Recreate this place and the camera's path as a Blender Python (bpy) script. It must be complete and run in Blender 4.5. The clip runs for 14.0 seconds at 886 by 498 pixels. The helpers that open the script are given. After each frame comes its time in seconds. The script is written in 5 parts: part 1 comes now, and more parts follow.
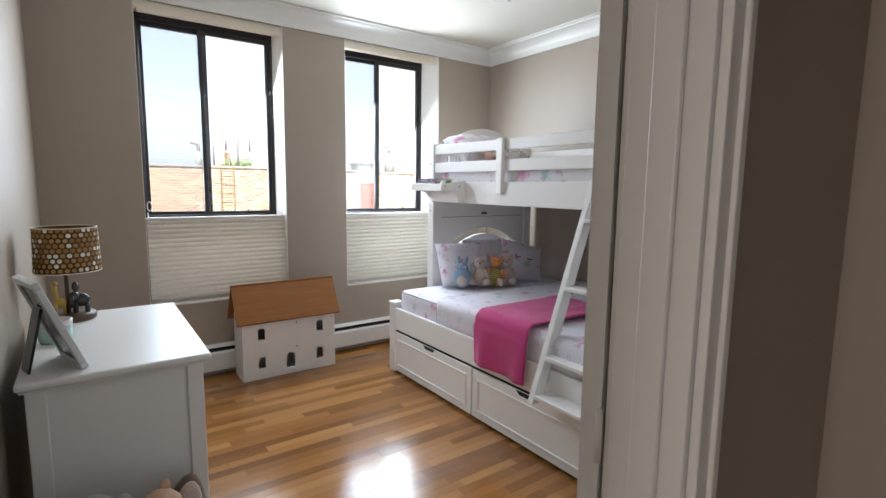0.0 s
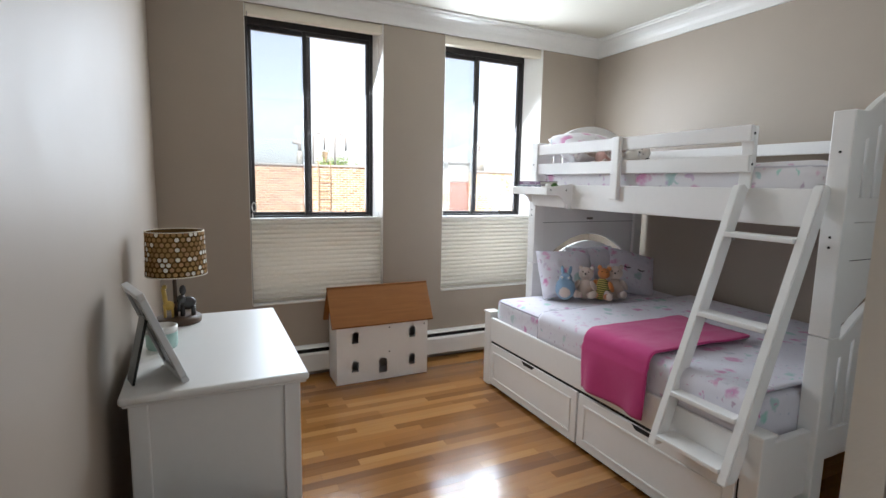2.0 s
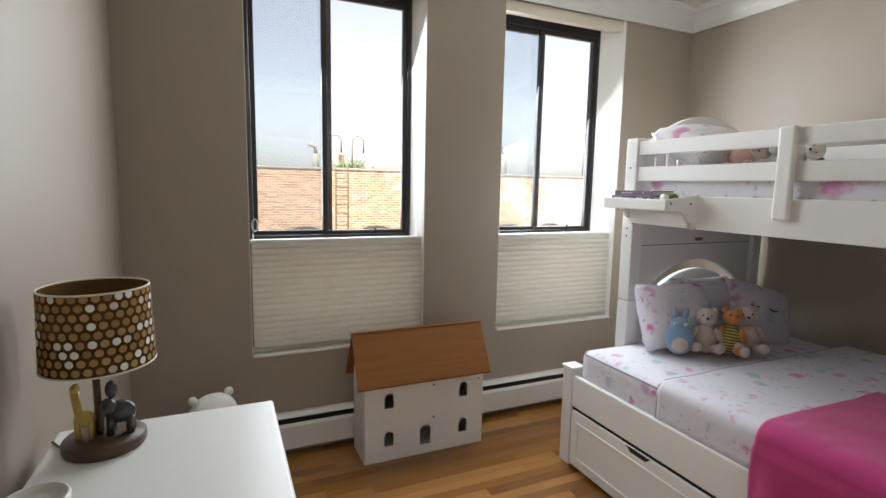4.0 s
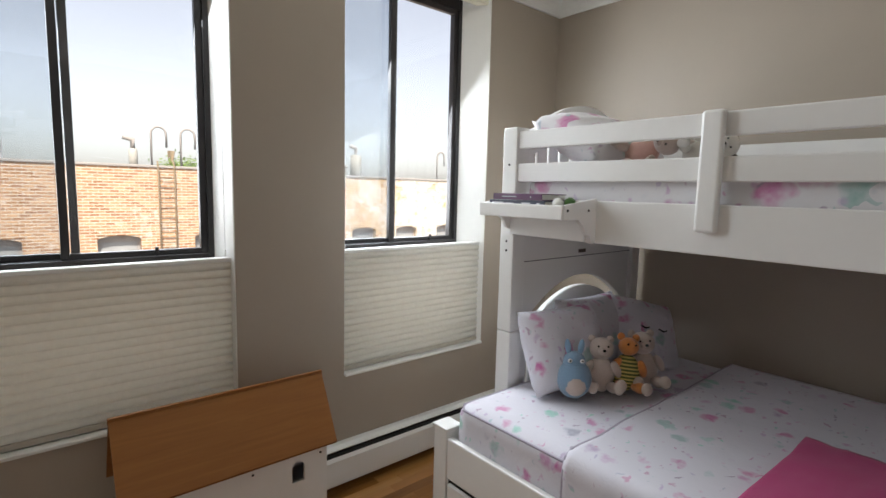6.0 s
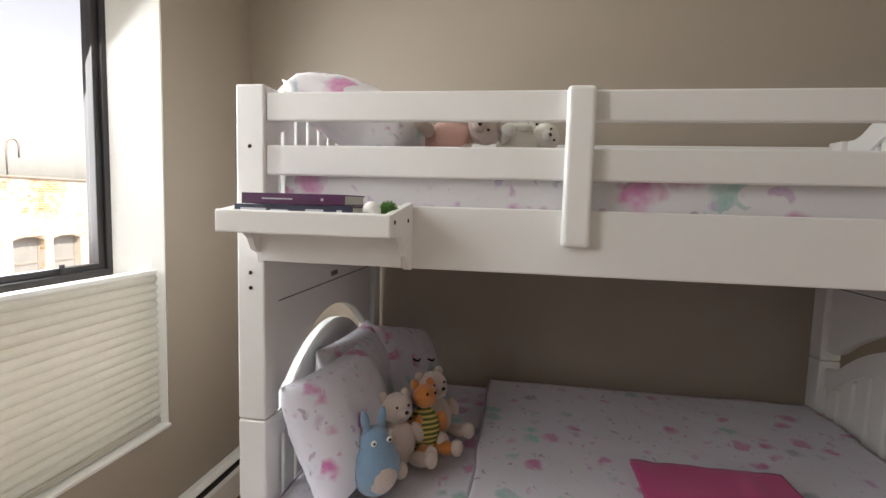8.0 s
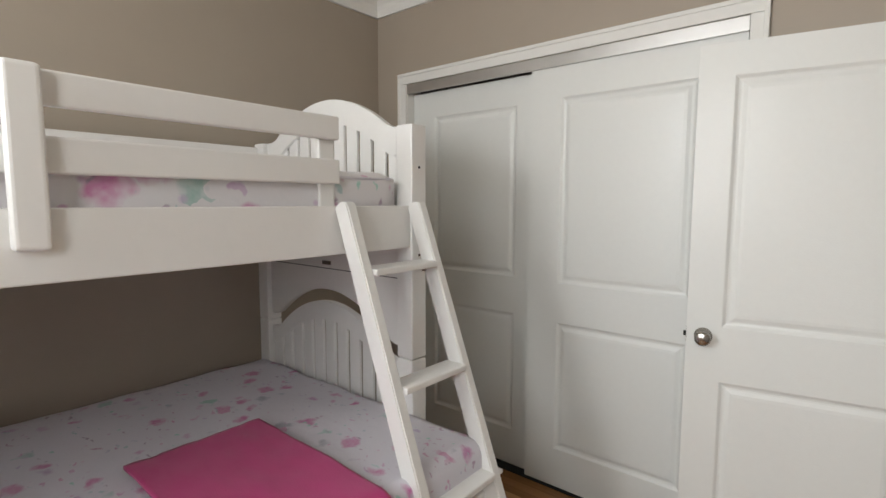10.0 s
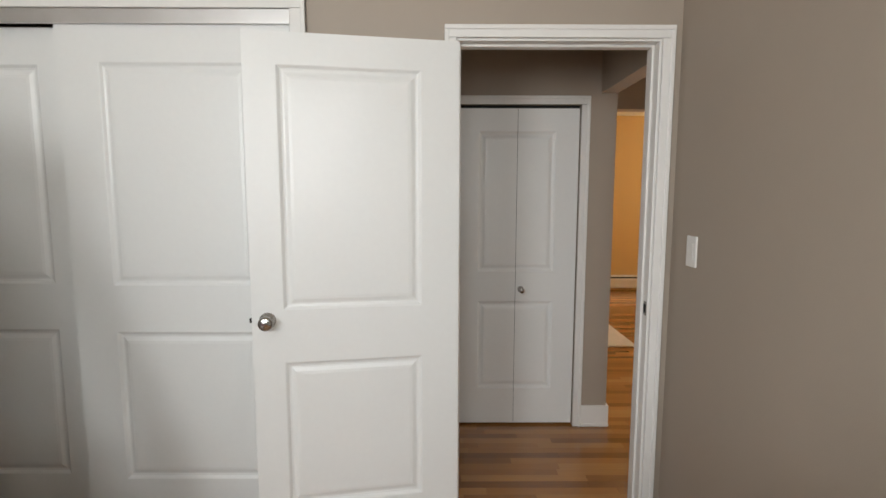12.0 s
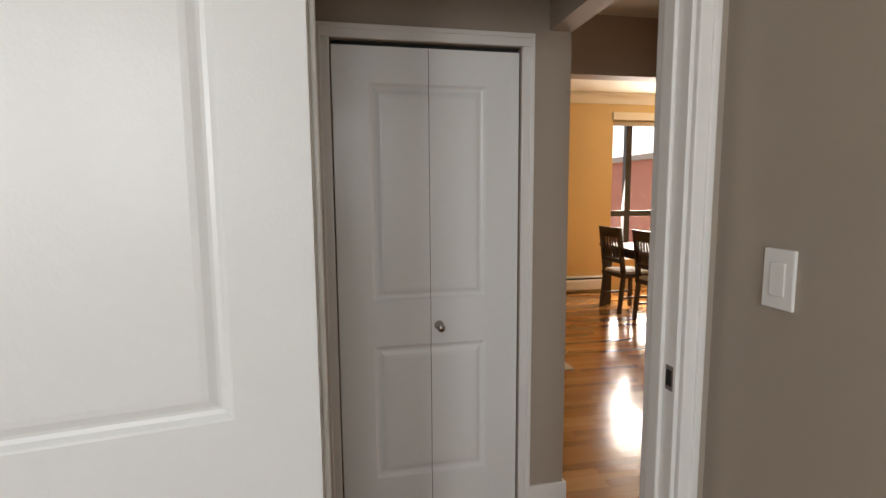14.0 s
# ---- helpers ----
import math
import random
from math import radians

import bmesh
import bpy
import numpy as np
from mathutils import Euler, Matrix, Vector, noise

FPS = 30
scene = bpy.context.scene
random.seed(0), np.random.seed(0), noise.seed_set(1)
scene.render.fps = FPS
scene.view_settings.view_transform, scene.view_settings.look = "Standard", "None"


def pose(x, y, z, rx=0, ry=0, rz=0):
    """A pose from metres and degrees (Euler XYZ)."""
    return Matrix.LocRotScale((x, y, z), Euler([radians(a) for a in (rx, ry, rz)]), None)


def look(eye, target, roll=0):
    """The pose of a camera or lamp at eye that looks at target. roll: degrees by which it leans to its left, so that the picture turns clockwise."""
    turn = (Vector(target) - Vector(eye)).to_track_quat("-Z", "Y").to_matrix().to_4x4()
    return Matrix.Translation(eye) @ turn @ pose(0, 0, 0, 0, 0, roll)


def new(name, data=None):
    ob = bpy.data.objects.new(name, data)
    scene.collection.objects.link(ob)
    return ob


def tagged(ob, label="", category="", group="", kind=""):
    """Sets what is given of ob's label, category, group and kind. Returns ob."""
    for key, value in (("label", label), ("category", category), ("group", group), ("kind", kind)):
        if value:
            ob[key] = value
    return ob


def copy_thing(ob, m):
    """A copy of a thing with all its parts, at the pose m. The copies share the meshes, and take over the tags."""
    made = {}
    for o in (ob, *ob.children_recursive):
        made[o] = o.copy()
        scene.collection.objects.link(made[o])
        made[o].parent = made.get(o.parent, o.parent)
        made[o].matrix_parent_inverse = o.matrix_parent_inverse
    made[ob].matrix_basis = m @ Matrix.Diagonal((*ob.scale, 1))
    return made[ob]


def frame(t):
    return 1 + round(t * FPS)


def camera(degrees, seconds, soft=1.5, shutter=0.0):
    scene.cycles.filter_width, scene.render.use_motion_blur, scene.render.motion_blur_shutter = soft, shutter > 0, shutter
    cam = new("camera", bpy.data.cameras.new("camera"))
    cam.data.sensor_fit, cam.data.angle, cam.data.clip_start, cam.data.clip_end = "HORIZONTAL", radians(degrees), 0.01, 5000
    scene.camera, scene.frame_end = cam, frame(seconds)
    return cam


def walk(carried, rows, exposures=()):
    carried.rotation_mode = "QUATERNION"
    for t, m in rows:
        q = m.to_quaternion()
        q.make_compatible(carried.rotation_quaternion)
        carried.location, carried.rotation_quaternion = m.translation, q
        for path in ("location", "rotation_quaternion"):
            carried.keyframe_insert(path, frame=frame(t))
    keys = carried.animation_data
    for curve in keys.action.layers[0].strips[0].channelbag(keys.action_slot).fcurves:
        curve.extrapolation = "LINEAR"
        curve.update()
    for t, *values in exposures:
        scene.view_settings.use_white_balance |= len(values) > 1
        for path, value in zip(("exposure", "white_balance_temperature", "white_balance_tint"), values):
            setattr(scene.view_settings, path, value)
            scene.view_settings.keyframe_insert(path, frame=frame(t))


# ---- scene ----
cam = camera(83.4, 14.0)
PATH = [
    (0, (0.241, -0.449, 1.422), (1.396, 1.165, 1.174), 0.7),
    (0.5, (0.237, -0.484, 1.388), (1.279, 1.206, 1.144), 0.9),
    (1, (0.232, -0.496, 1.391), (1.196, 1.238, 1.142), 0.9),
    (1.5, (0.244, -0.422, 1.423), (1.15, 1.343, 1.168), 1.0),
    (2, (0.275, -0.209, 1.453), (1.135, 1.578, 1.192), 1.1),
    (2.5, (0.322, 0.032, 1.467), (1.129, 1.844, 1.206), 1.1),
    (5, (0.55, 1.14, 1.493), (1.367, 2.949, 1.252), 1.3),
    (5.5, (0.664, 1.274, 1.498), (1.814, 2.893, 1.263), 1.3),
    (6, (0.858, 1.368, 1.48), (2.147, 2.88, 1.251), 1.4),
    (6.5, (0.983, 1.546, 1.496), (2.402, 2.937, 1.265), 1.5),
    (7, (1.127, 1.813, 1.469), (2.709, 3.016, 1.247), 1.6),
    (7.5, (1.248, 2.008, 1.464), (3.003, 2.945, 1.258), 1.8),
    (8, (1.261, 2.126, 1.466), (3.23, 2.433, 1.287), 1.6),
    (8.2, (1.262, 2.12, 1.463), (3.255, 2.076, 1.304), 1.6),
    (10.3, (1.16, 2.24, 1.476), (2.347, 0.643, 1.273), 0.0),
    (10.5, (1.096, 2.222, 1.476), (2.221, 0.582, 1.267), -0.1),
    (11, (0.968, 2.131, 1.468), (1.67, 0.271, 1.249), 0.0),
    (11.5, (0.955, 2.084, 1.462), (1.113, 0.102, 1.243), 0.1),
    (12, (0.963, 2.051, 1.453), (0.95, 0.063, 1.235), 0.1),
    (12.5, (0.916, 1.904, 1.458), (0.815, -0.081, 1.235), 0.2),
    (13, (0.926, 1.644, 1.42), (0.706, -0.332, 1.201), 0.2),
    (13.5, (0.908, 1.33, 1.41), (0.598, -0.634, 1.191), -0.0),
    (14, (0.83, 0.988, 1.41), (0.447, -0.962, 1.187), -0.4),
]
EXPO = [(0.0, 2.24, 6200, 13), (1.5, 2.20, 6250, 14), (2.5, 2.10, 6300, 12), (5.0, 1.76, 6850, 13), (6.0, 1.64, 6650, 13), (6.5, 1.58, 6550, 13), (7.5, 1.72, 7050, 17), (8.2, 1.82, 7200, 16), (10.5, 2.10, 7100, 15), (12.5, 2.18, 7000, 15), (14.0, 2.02, 7050, 16)]
walk(cam, [(t, look(eye, target, roll)) for t, eye, target, roll in PATH], EXPO)
# ---- light ----
world = bpy.data.worlds.new("sky")
scene.world = world
world.use_nodes = True
wn = world.node_tree
sky = wn.nodes.new("ShaderNodeTexSky")
sky.sky_type = "NISHITA"
sky.sun_disc = False
sky.sun_elevation = radians(52)
sky.sun_rotation = radians(200)
sky.air_density, sky.dust_density, sky.ozone_density = 1.0, 2.0, 0.5
haze = wn.nodes.new("ShaderNodeHueSaturation")
haze.inputs["Saturation"].default_value, haze.inputs["Value"].default_value = 0.42, 1.0
wn.links.new(sky.outputs["Color"], haze.inputs["Color"])
wn.links.new(haze.outputs["Color"], wn.nodes["Background"].inputs["Color"])
wn.nodes["Background"].inputs["Strength"].default_value = 0.074


def lamp(name, kind, m, energy, colour, **kw):
    data = bpy.data.lights.new(name, kind)
    data.energy, data.color = energy, colour
    if kind == "AREA":
        data.shape, data.size, data.size_y, data.spread = "RECTANGLE", kw["w"], kw["h"], radians(kw.get("spread", 180))
    else:
        data.angle = radians(kw["angle"])
    ob = new(name, data)
    ob.matrix_world = m
    return ob


# sun from behind the house, onto the brick wall across the yard
lamp("sun", "SUN", look((-6, -14, 20), (0, 0, 0)), 3.0, (1.0, 0.93, 0.82), angle=0.5)
# sky light in the two bedroom windows and the far dining room window
lamp("sky_light", "AREA", look((1.05, 3.73, 1.88), (1.05, 2.73, 1.44)), 8.4, (0.84, 0.94, 1.0), w=0.86, h=1.35)
lamp("sky_light", "AREA", look((2.47, 3.73, 1.87), (2.30, 2.73, 1.46)), 14.5, (0.84, 0.94, 1.0), w=0.76, h=1.34)
lamp("sky_light", "AREA", look((-3.72, -5.6, 1.45), (-3.72, -4.6, 1.25)), 46, (1.0, 0.93, 0.82), w=1.35, h=1.8)
# fill lamp added in an unseen west opening to brighten the hall
lamp("sky_light", "AREA", look((-4.95, -0.75, 1.5), (-3.95, -0.75, 1.35)), 10.0, (1.0, 0.93, 0.84), w=1.2, h=1.5)


# ---- materials ----
def mat(name, colour, rough=0.5, vary=0.06, scale=3.0, bump=0.0, bscale=120.0, metal=0.0, fine=40.0, coat=0.0, per=0.0, sheen=0.0):
    """A painted or plain surface: colour varied at two scales, with fine relief; per: colour spread from piece to piece."""
    m = bpy.data.materials.new(name)
    m.use_nodes = True
    t = m.node_tree
    b = t.nodes["Principled BSDF"]
    b.inputs["Roughness"].default_value = rough
    b.inputs["Metallic"].default_value = metal
    b.inputs["Coat Weight"].default_value = coat
    b.inputs["Sheen Weight"].default_value = sheen
    co = t.nodes.new("ShaderNodeTexCoord")
    n1, n2 = t.nodes.new("ShaderNodeTexNoise"), t.nodes.new("ShaderNodeTexNoise")
    n1.inputs["Scale"].default_value, n2.inputs["Scale"].default_value = scale, fine
    n1.inputs["Detail"].default_value = 2
    add = t.nodes.new("ShaderNodeMath")
    add.operation = "MULTIPLY_ADD"
    add.inputs[1].default_value = 0.35
    for n in (n1, n2):
        t.links.new(co.outputs["Object"], n.inputs["Vector"])
    t.links.new(n2.outputs["Fac"], add.inputs[0])
    t.links.new(n1.outputs["Fac"], add.inputs[2])
    value = add.outputs[0]
    if per:
        info = t.nodes.new("ShaderNodeObjectInfo")
        more = t.nodes.new("ShaderNodeMath")
        more.operation = "MULTIPLY_ADD"
        more.inputs[1].default_value = per
        t.links.new(info.outputs["Random"], more.inputs[0])
        t.links.new(value, more.inputs[2])
        value = more.outputs[0]
    ramp = t.nodes.new("ShaderNodeMapRange")
    ramp.inputs["From Min"].default_value, ramp.inputs["From Max"].default_value = 0.15, 1.15 + per
    ramp.inputs["To Min"].default_value, ramp.inputs["To Max"].default_value = 1 - vary, 1 + vary
    t.links.new(value, ramp.inputs["Value"])
    mix = t.nodes.new("ShaderNodeVectorMath")
    mix.operation = "SCALE"
    mix.inputs[0].default_value = colour
    t.links.new(ramp.outputs[0], mix.inputs["Scale"])
    t.links.new(mix.outputs[0], b.inputs["Base Color"])
    rr = t.nodes.new("ShaderNodeMapRange")
    rr.inputs["To Min"].default_value, rr.inputs["To Max"].default_value = max(0.02, rough - 0.06), min(1, rough + 0.06)
    t.links.new(n1.outputs["Fac"], rr.inputs["Value"])
    t.links.new(rr.outputs[0], b.inputs["Roughness"])
    if bump:
        n3, bp = t.nodes.new("ShaderNodeTexNoise"), t.nodes.new("ShaderNodeBump")
        n3.inputs["Scale"].default_value = bscale
        n3.inputs["Detail"].default_value = 3
        t.links.new(co.outputs["Object"], n3.inputs["Vector"])
        bp.inputs["Strength"].default_value, bp.inputs["Distance"].default_value = bump, 0.004
        t.links.new(n3.outputs["Fac"], bp.inputs["Height"])
        t.links.new(bp.outputs[0], b.inputs["Normal"])
    return m


WALL = mat("wall_paint", (0.390, 0.330, 0.270), 0.50, 0.03, 6.0, 0.12, 260)
WHITE = mat("white_trim_paint", (0.80, 0.79, 0.76), 0.34, 0.02, 30.0, 0.05, 60)
DOORWHITE = mat("white_door_paint", (0.80, 0.81, 0.79), 0.36, 0.012, 40.0, 0.10, 180, coat=0.08)
BEDWHITE = mat("white_lacquer", (0.82, 0.81, 0.79), 0.32, 0.015, 30.0, 0.04, 50)
CEIL = mat("ceiling_paint", (0.69, 0.665, 0.59), 0.7, 0.02, 20.0, 0.08, 200)
BRONZE = mat("dark_bronze_frame", (0.035, 0.032, 0.033), 0.42, 0.15, 4.0, 0.05, 200, metal=0.3)
NICKEL = mat("brushed_nickel", (0.42, 0.40, 0.375), 0.22, 0.08, 10, 0.05, 300, metal=1.0)
# near-black: painted shade for gaps and holes, also used on small dark parts
DARK = mat("gap_shade_and_dark_parts", (0.012, 0.011, 0.01), 0.8)
ALU = mat("brushed_aluminium", (0.62, 0.61, 0.60), 0.35, 0.06, 8, 0.05, 200, metal=1.0)


def nodes_of(name):
    m = bpy.data.materials.new(name)
    m.use_nodes = True
    return m, m.node_tree, m.node_tree.nodes["Principled BSDF"]


def node(t, kind, links=None, **values):
    """A node with its input values (by name) and incoming links."""
    n = t.nodes.new("ShaderNode" + kind)
    for k, v in values.items():
        n.inputs[k.replace("_", " ")].default_value = v
    for k, v in (links or {}).items():
        t.links.new(v, n.inputs[k])
    return n


def math_node(t, op, a, b=None):
    n = t.nodes.new("ShaderNodeMath")
    n.operation = op
    for i, v in enumerate((a, b)):
        if v is None:
            continue
        if isinstance(v, (int, float)):
            n.inputs[i].default_value = v
        else:
            t.links.new(v, n.inputs[i])
    return n.outputs[0]


def ramp_node(t, fac, stops):
    n = t.nodes.new("ShaderNodeValToRGB")
    while len(n.color_ramp.elements) < len(stops):
        n.color_ramp.elements.new(0.5)
    for e, (p, c) in zip(n.color_ramp.elements, stops):
        e.position, e.color = p, (*c, 1)
    t.links.new(fac, n.inputs[0])
    return n.outputs[0]


def wood(name, stops, rough, along=0, coat=0.0, stretch=14.0, grain=0.25):
    """Boards whose tone changes from piece to piece, with grain along one axis."""
    m, t, b = nodes_of(name)
    info, geo = node(t, "ObjectInfo"), node(t, "NewGeometry")
    rnd = math_node(t, "FRACT", math_node(t, "ADD", info.outputs["Random"], geo.outputs["Random Per Island"]))
    shift = node(t, "CombineXYZ", {"X": math_node(t, "MULTIPLY", rnd, 37.0), "Z": math_node(t, "MULTIPLY", rnd, 91.0)})
    moved = t.nodes.new("ShaderNodeVectorMath")
    t.links.new(geo.outputs["Position"], moved.inputs[0])
    t.links.new(shift.outputs[0], moved.inputs[1])
    mp = t.nodes.new("ShaderNodeMapping")
    s = [stretch * 5] * 3
    s[along] = 3.0
    mp.inputs["Scale"].default_value = s
    t.links.new(moved.outputs[0], mp.inputs["Vector"])
    n1 = node(t, "TexNoise", {"Vector": mp.outputs[0]}, Scale=1.0, Detail=5.0, Roughness=0.6, Distortion=0.6)
    tone = math_node(t, "ADD", math_node(t, "MULTIPLY", rnd, 1 - grain), math_node(t, "MULTIPLY", n1.outputs["Fac"], grain * 1.3))
    t.links.new(ramp_node(t, tone, stops), b.inputs["Base Color"])
    big = node(t, "TexNoise", {"Vector": geo.outputs["Position"]}, Scale=2.2, Detail=3.0)
    r = t.nodes.new("ShaderNodeMapRange")
    r.inputs["To Min"].default_value, r.inputs["To Max"].default_value = rough * 0.75, rough * 1.3
    t.links.new(big.outputs["Fac"], r.inputs["Value"])
    t.links.new(r.outputs[0], b.inputs["Roughness"])
    b.inputs["Coat Weight"].default_value, b.inputs["Coat Roughness"].default_value = coat, 0.12
    wave = node(t, "TexNoise", {"Vector": geo.outputs["Position"]}, Scale=9.0, Detail=2.0)
    h = math_node(t, "ADD", math_node(t, "MULTIPLY", wave.outputs["Fac"], 0.6), math_node(t, "MULTIPLY", n1.outputs["Fac"], 0.12))
    bp = node(t, "Bump", {"Height": h}, Strength=0.18, Distance=0.01)
    t.links.new(bp.outputs[0], b.inputs["Normal"])
    return m


OAK = wood("oak_floor", [(0.0, (0.125, 0.045, 0.010)), (0.3, (0.235, 0.095, 0.022)), (0.65, (0.335, 0.148, 0.038)), (1.0, (0.47, 0.235, 0.078))], 0.17, 0, 0.30)
PINE = wood("orange_stained_wood", [(0.0, (0.15, 0.045, 0.006)), (0.5, (0.235, 0.080, 0.011)), (1.0, (0.31, 0.120, 0.022))], 0.50, 0, 0.05, 9.0, 0.8)
EBONY = wood("dark_stained_wood", [(0.0, (0.012, 0.006, 0.004)), (1.0, (0.035, 0.016, 0.010))], 0.3, 2, 0.2)
WALNUT = wood("dark_brown_wood", [(0.0, (0.05, 0.025, 0.013)), (1.0, (0.10, 0.055, 0.03))], 0.4, 0, 0.1)


def floral(name, base=(0.68, 0.66, 0.72), scale=14.0, dense=0.62, strong=0.92):
    """White cotton with scattered pink, lilac and mint watercolour blooms, thin strokes and small ring flowers."""
    m, t, b = nodes_of(name)
    b.inputs["Roughness"].default_value = 0.85
    b.inputs["Sheen Weight"].default_value = 0.15
    co = node(t, "TexCoord").outputs["Object"]
    warp = node(t, "TexNoise", {"Vector": co}, Scale=scale * 1.6, Detail=2.0)
    mixv = t.nodes.new("ShaderNodeVectorMath")
    mixv.operation = "MULTIPLY_ADD"
    t.links.new(warp.outputs["Color"], mixv.inputs[0])
    mixv.inputs[1].default_value = (0.9 / scale,) * 3
    t.links.new(co, mixv.inputs[2])
    stretched = t.nodes.new("ShaderNodeMapping")
    stretched.inputs["Scale"].default_value = (1.0, 2.3, 1.4)
    stretched.inputs["Rotation"].default_value = (0.4, 0.3, 0.7)
    t.links.new(mixv.outputs[0], stretched.inputs["Vector"])
    col = None
    wash = node(t, "TexNoise", {"Vector": co}, Scale=scale * 5, Detail=3.0)
    rose = [(0.0, (0.62, 0.30, 0.48)), (0.42, (0.58, 0.16, 0.38)), (0.62, (0.56, 0.36, 0.56)), (0.80, (0.28, 0.60, 0.50)), (1.0, (0.42, 0.38, 0.48))]
    cool = [(0.0, (0.30, 0.62, 0.52)), (0.35, (0.55, 0.45, 0.62)), (0.6, (0.64, 0.34, 0.50)), (1.0, (0.36, 0.32, 0.40))]
    for place, sc, share, soft, hues in ((mixv.outputs[0], scale, dense, 4.0, rose), (stretched.outputs[0], scale * 1.5, dense * 0.62, 7.0, cool), (co, scale * 1.9, dense * 0.42, 6.0, cool)):
        v = node(t, "TexVoronoi", {"Vector": place}, Scale=sc, Randomness=1.0)
        sep = node(t, "SeparateColor", {"Color": v.outputs["Color"]})
        size = math_node(t, "SUBTRACT", math_node(t, "MULTIPLY", sep.outputs[1], share * 1.35), share * 0.35)
        inside = math_node(t, "MULTIPLY", math_node(t, "SUBTRACT", size, v.outputs["Distance"]), soft)
        inside = math_node(t, "MAXIMUM", math_node(t, "MINIMUM", inside, 1.0), 0.0)
        inside = math_node(t, "MULTIPLY", inside, math_node(t, "MULTIPLY", math_node(t, "ADD", wash.outputs["Fac"], 0.45), strong))
        inside = math_node(t, "MINIMUM", inside, 1.0)
        mx = t.nodes.new("ShaderNodeMix")
        mx.data_type = "RGBA"
        t.links.new(inside, mx.inputs[0])
        if col is None:
            mx.inputs[6].default_value = (*base, 1)
        else:
            t.links.new(col, mx.inputs[6])
        t.links.new(ramp_node(t, sep.outputs[0], hues), mx.inputs[7])
        col = mx.outputs[2]
    t.links.new(col, b.inputs["Base Color"])
    wr = node(t, "TexNoise", {"Vector": co}, Scale=7.0, Detail=4.0, Distortion=0.3)
    bp = node(t, "Bump", {"Height": wr.outputs["Fac"]}, Strength=0.22, Distance=0.03)
    t.links.new(bp.outputs[0], b.inputs["Normal"])
    return m


FLORAL = floral("floral_cotton")
FLORAL_BIG = floral("large_floral_cotton", (0.74, 0.72, 0.74), 9.5, 0.70, 0.85)
LILAC = mat("lilac_piping_cotton", (0.42, 0.38, 0.46), 0.8, 0.08, 5, 0.2, 200)
PINK = mat("pink_fleece", (0.50, 0.036, 0.18), 0.9, 0.10, 4, 0.5, 300, sheen=0.2)


def plush(name, colour):
    return mat(name, colour, 0.95, 0.14, 8, 0.9, 220, fine=120, sheen=0.5)


CREAM_PLUSH, BLUE_PLUSH, ORANGE_PLUSH = plush("cream_plush", (0.58, 0.47, 0.41)), plush("blue_plush", (0.20, 0.32, 0.45)), plush("orange_plush", (0.62, 0.22, 0.05))
WHITE_PLUSH, TAN_PLUSH, GREY_PLUSH, YELLOW_PLUSH, PINK_PLUSH = plush("white_plush", (0.76, 0.74, 0.70)), plush("tan_plush", (0.60, 0.38, 0.24)), plush("grey_plush", (0.42, 0.42, 0.40)), plush("yellow_plush", (0.68, 0.50, 0.12)), plush("blush_plush", (0.70, 0.42, 0.36))
BLACK = mat("black_plastic", (0.01, 0.01, 0.01), 0.25, 0.1)


def clear_glass(name, haze=0.0, tint=(1, 1, 1)):
    """Window glass: mostly clear, with a faint mirror; haze stands for an insect screen's wires."""
    m, t, b = nodes_of(name)
    tr, gl, df = node(t, "BsdfTransparent"), node(t, "BsdfGlossy", Roughness=0.02), node(t, "BsdfDiffuse")
    tr.inputs["Color"].default_value = (*tint, 1)
    df.inputs["Color"].default_value = (0.16, 0.17, 0.19, 1)
    lw = node(t, "LayerWeight", Blend=0.5)
    fr = math_node(t, "ADD", math_node(t, "MULTIPLY", math_node(t, "POWER", lw.outputs["Facing"], 5.0), 0.8), 0.035)
    a, c = t.nodes.new("ShaderNodeMixShader"), t.nodes.new("ShaderNodeMixShader")
    t.links.new(fr, a.inputs[0])
    t.links.new(tr.outputs[0], a.inputs[1])
    t.links.new(gl.outputs[0], a.inputs[2])
    c.inputs[0].default_value = haze
    t.links.new(a.outputs[0], c.inputs[1])
    t.links.new(df.outputs[0], c.inputs[2])
    t.links.new(c.outputs[0], t.nodes["Material Output"].inputs["Surface"])
    return m


GLASS, SCREEN = clear_glass("window_glass"), clear_glass("insect_screen", 0.12, (0.92, 0.95, 0.97))


def translucent(name, colour, share=0.5):
    m, t, b = nodes_of(name)
    df, tl = node(t, "BsdfDiffuse"), node(t, "BsdfTranslucent")
    mx = t.nodes.new("ShaderNodeMixShader")
    n = node(t, "TexNoise", {"Vector": node(t, "TexCoord").outputs["Object"]}, Scale=60.0, Detail=4.0)
    c = ramp_node(t, n.outputs["Fac"], [(0.3, tuple(v * 0.95 for v in colour)), (0.7, colour)])
    for s in (df, tl):
        t.links.new(c, s.inputs["Color"])
    mx.inputs[0].default_value = share
    t.links.new(df.outputs[0], mx.inputs[1])
    t.links.new(tl.outputs[0], mx.inputs[2])
    t.links.new(mx.outputs[0], t.nodes["Material Output"].inputs["Surface"])
    return m


BLIND = translucent("cellular_blind_fabric", (0.80, 0.775, 0.71), 0.42)
YELLOWWALL = mat("ochre_wall_paint", (0.66, 0.47, 0.22), 0.5, 0.05, 0.8, 0.12, 260)


# ---- building blocks ----
OFF = {}


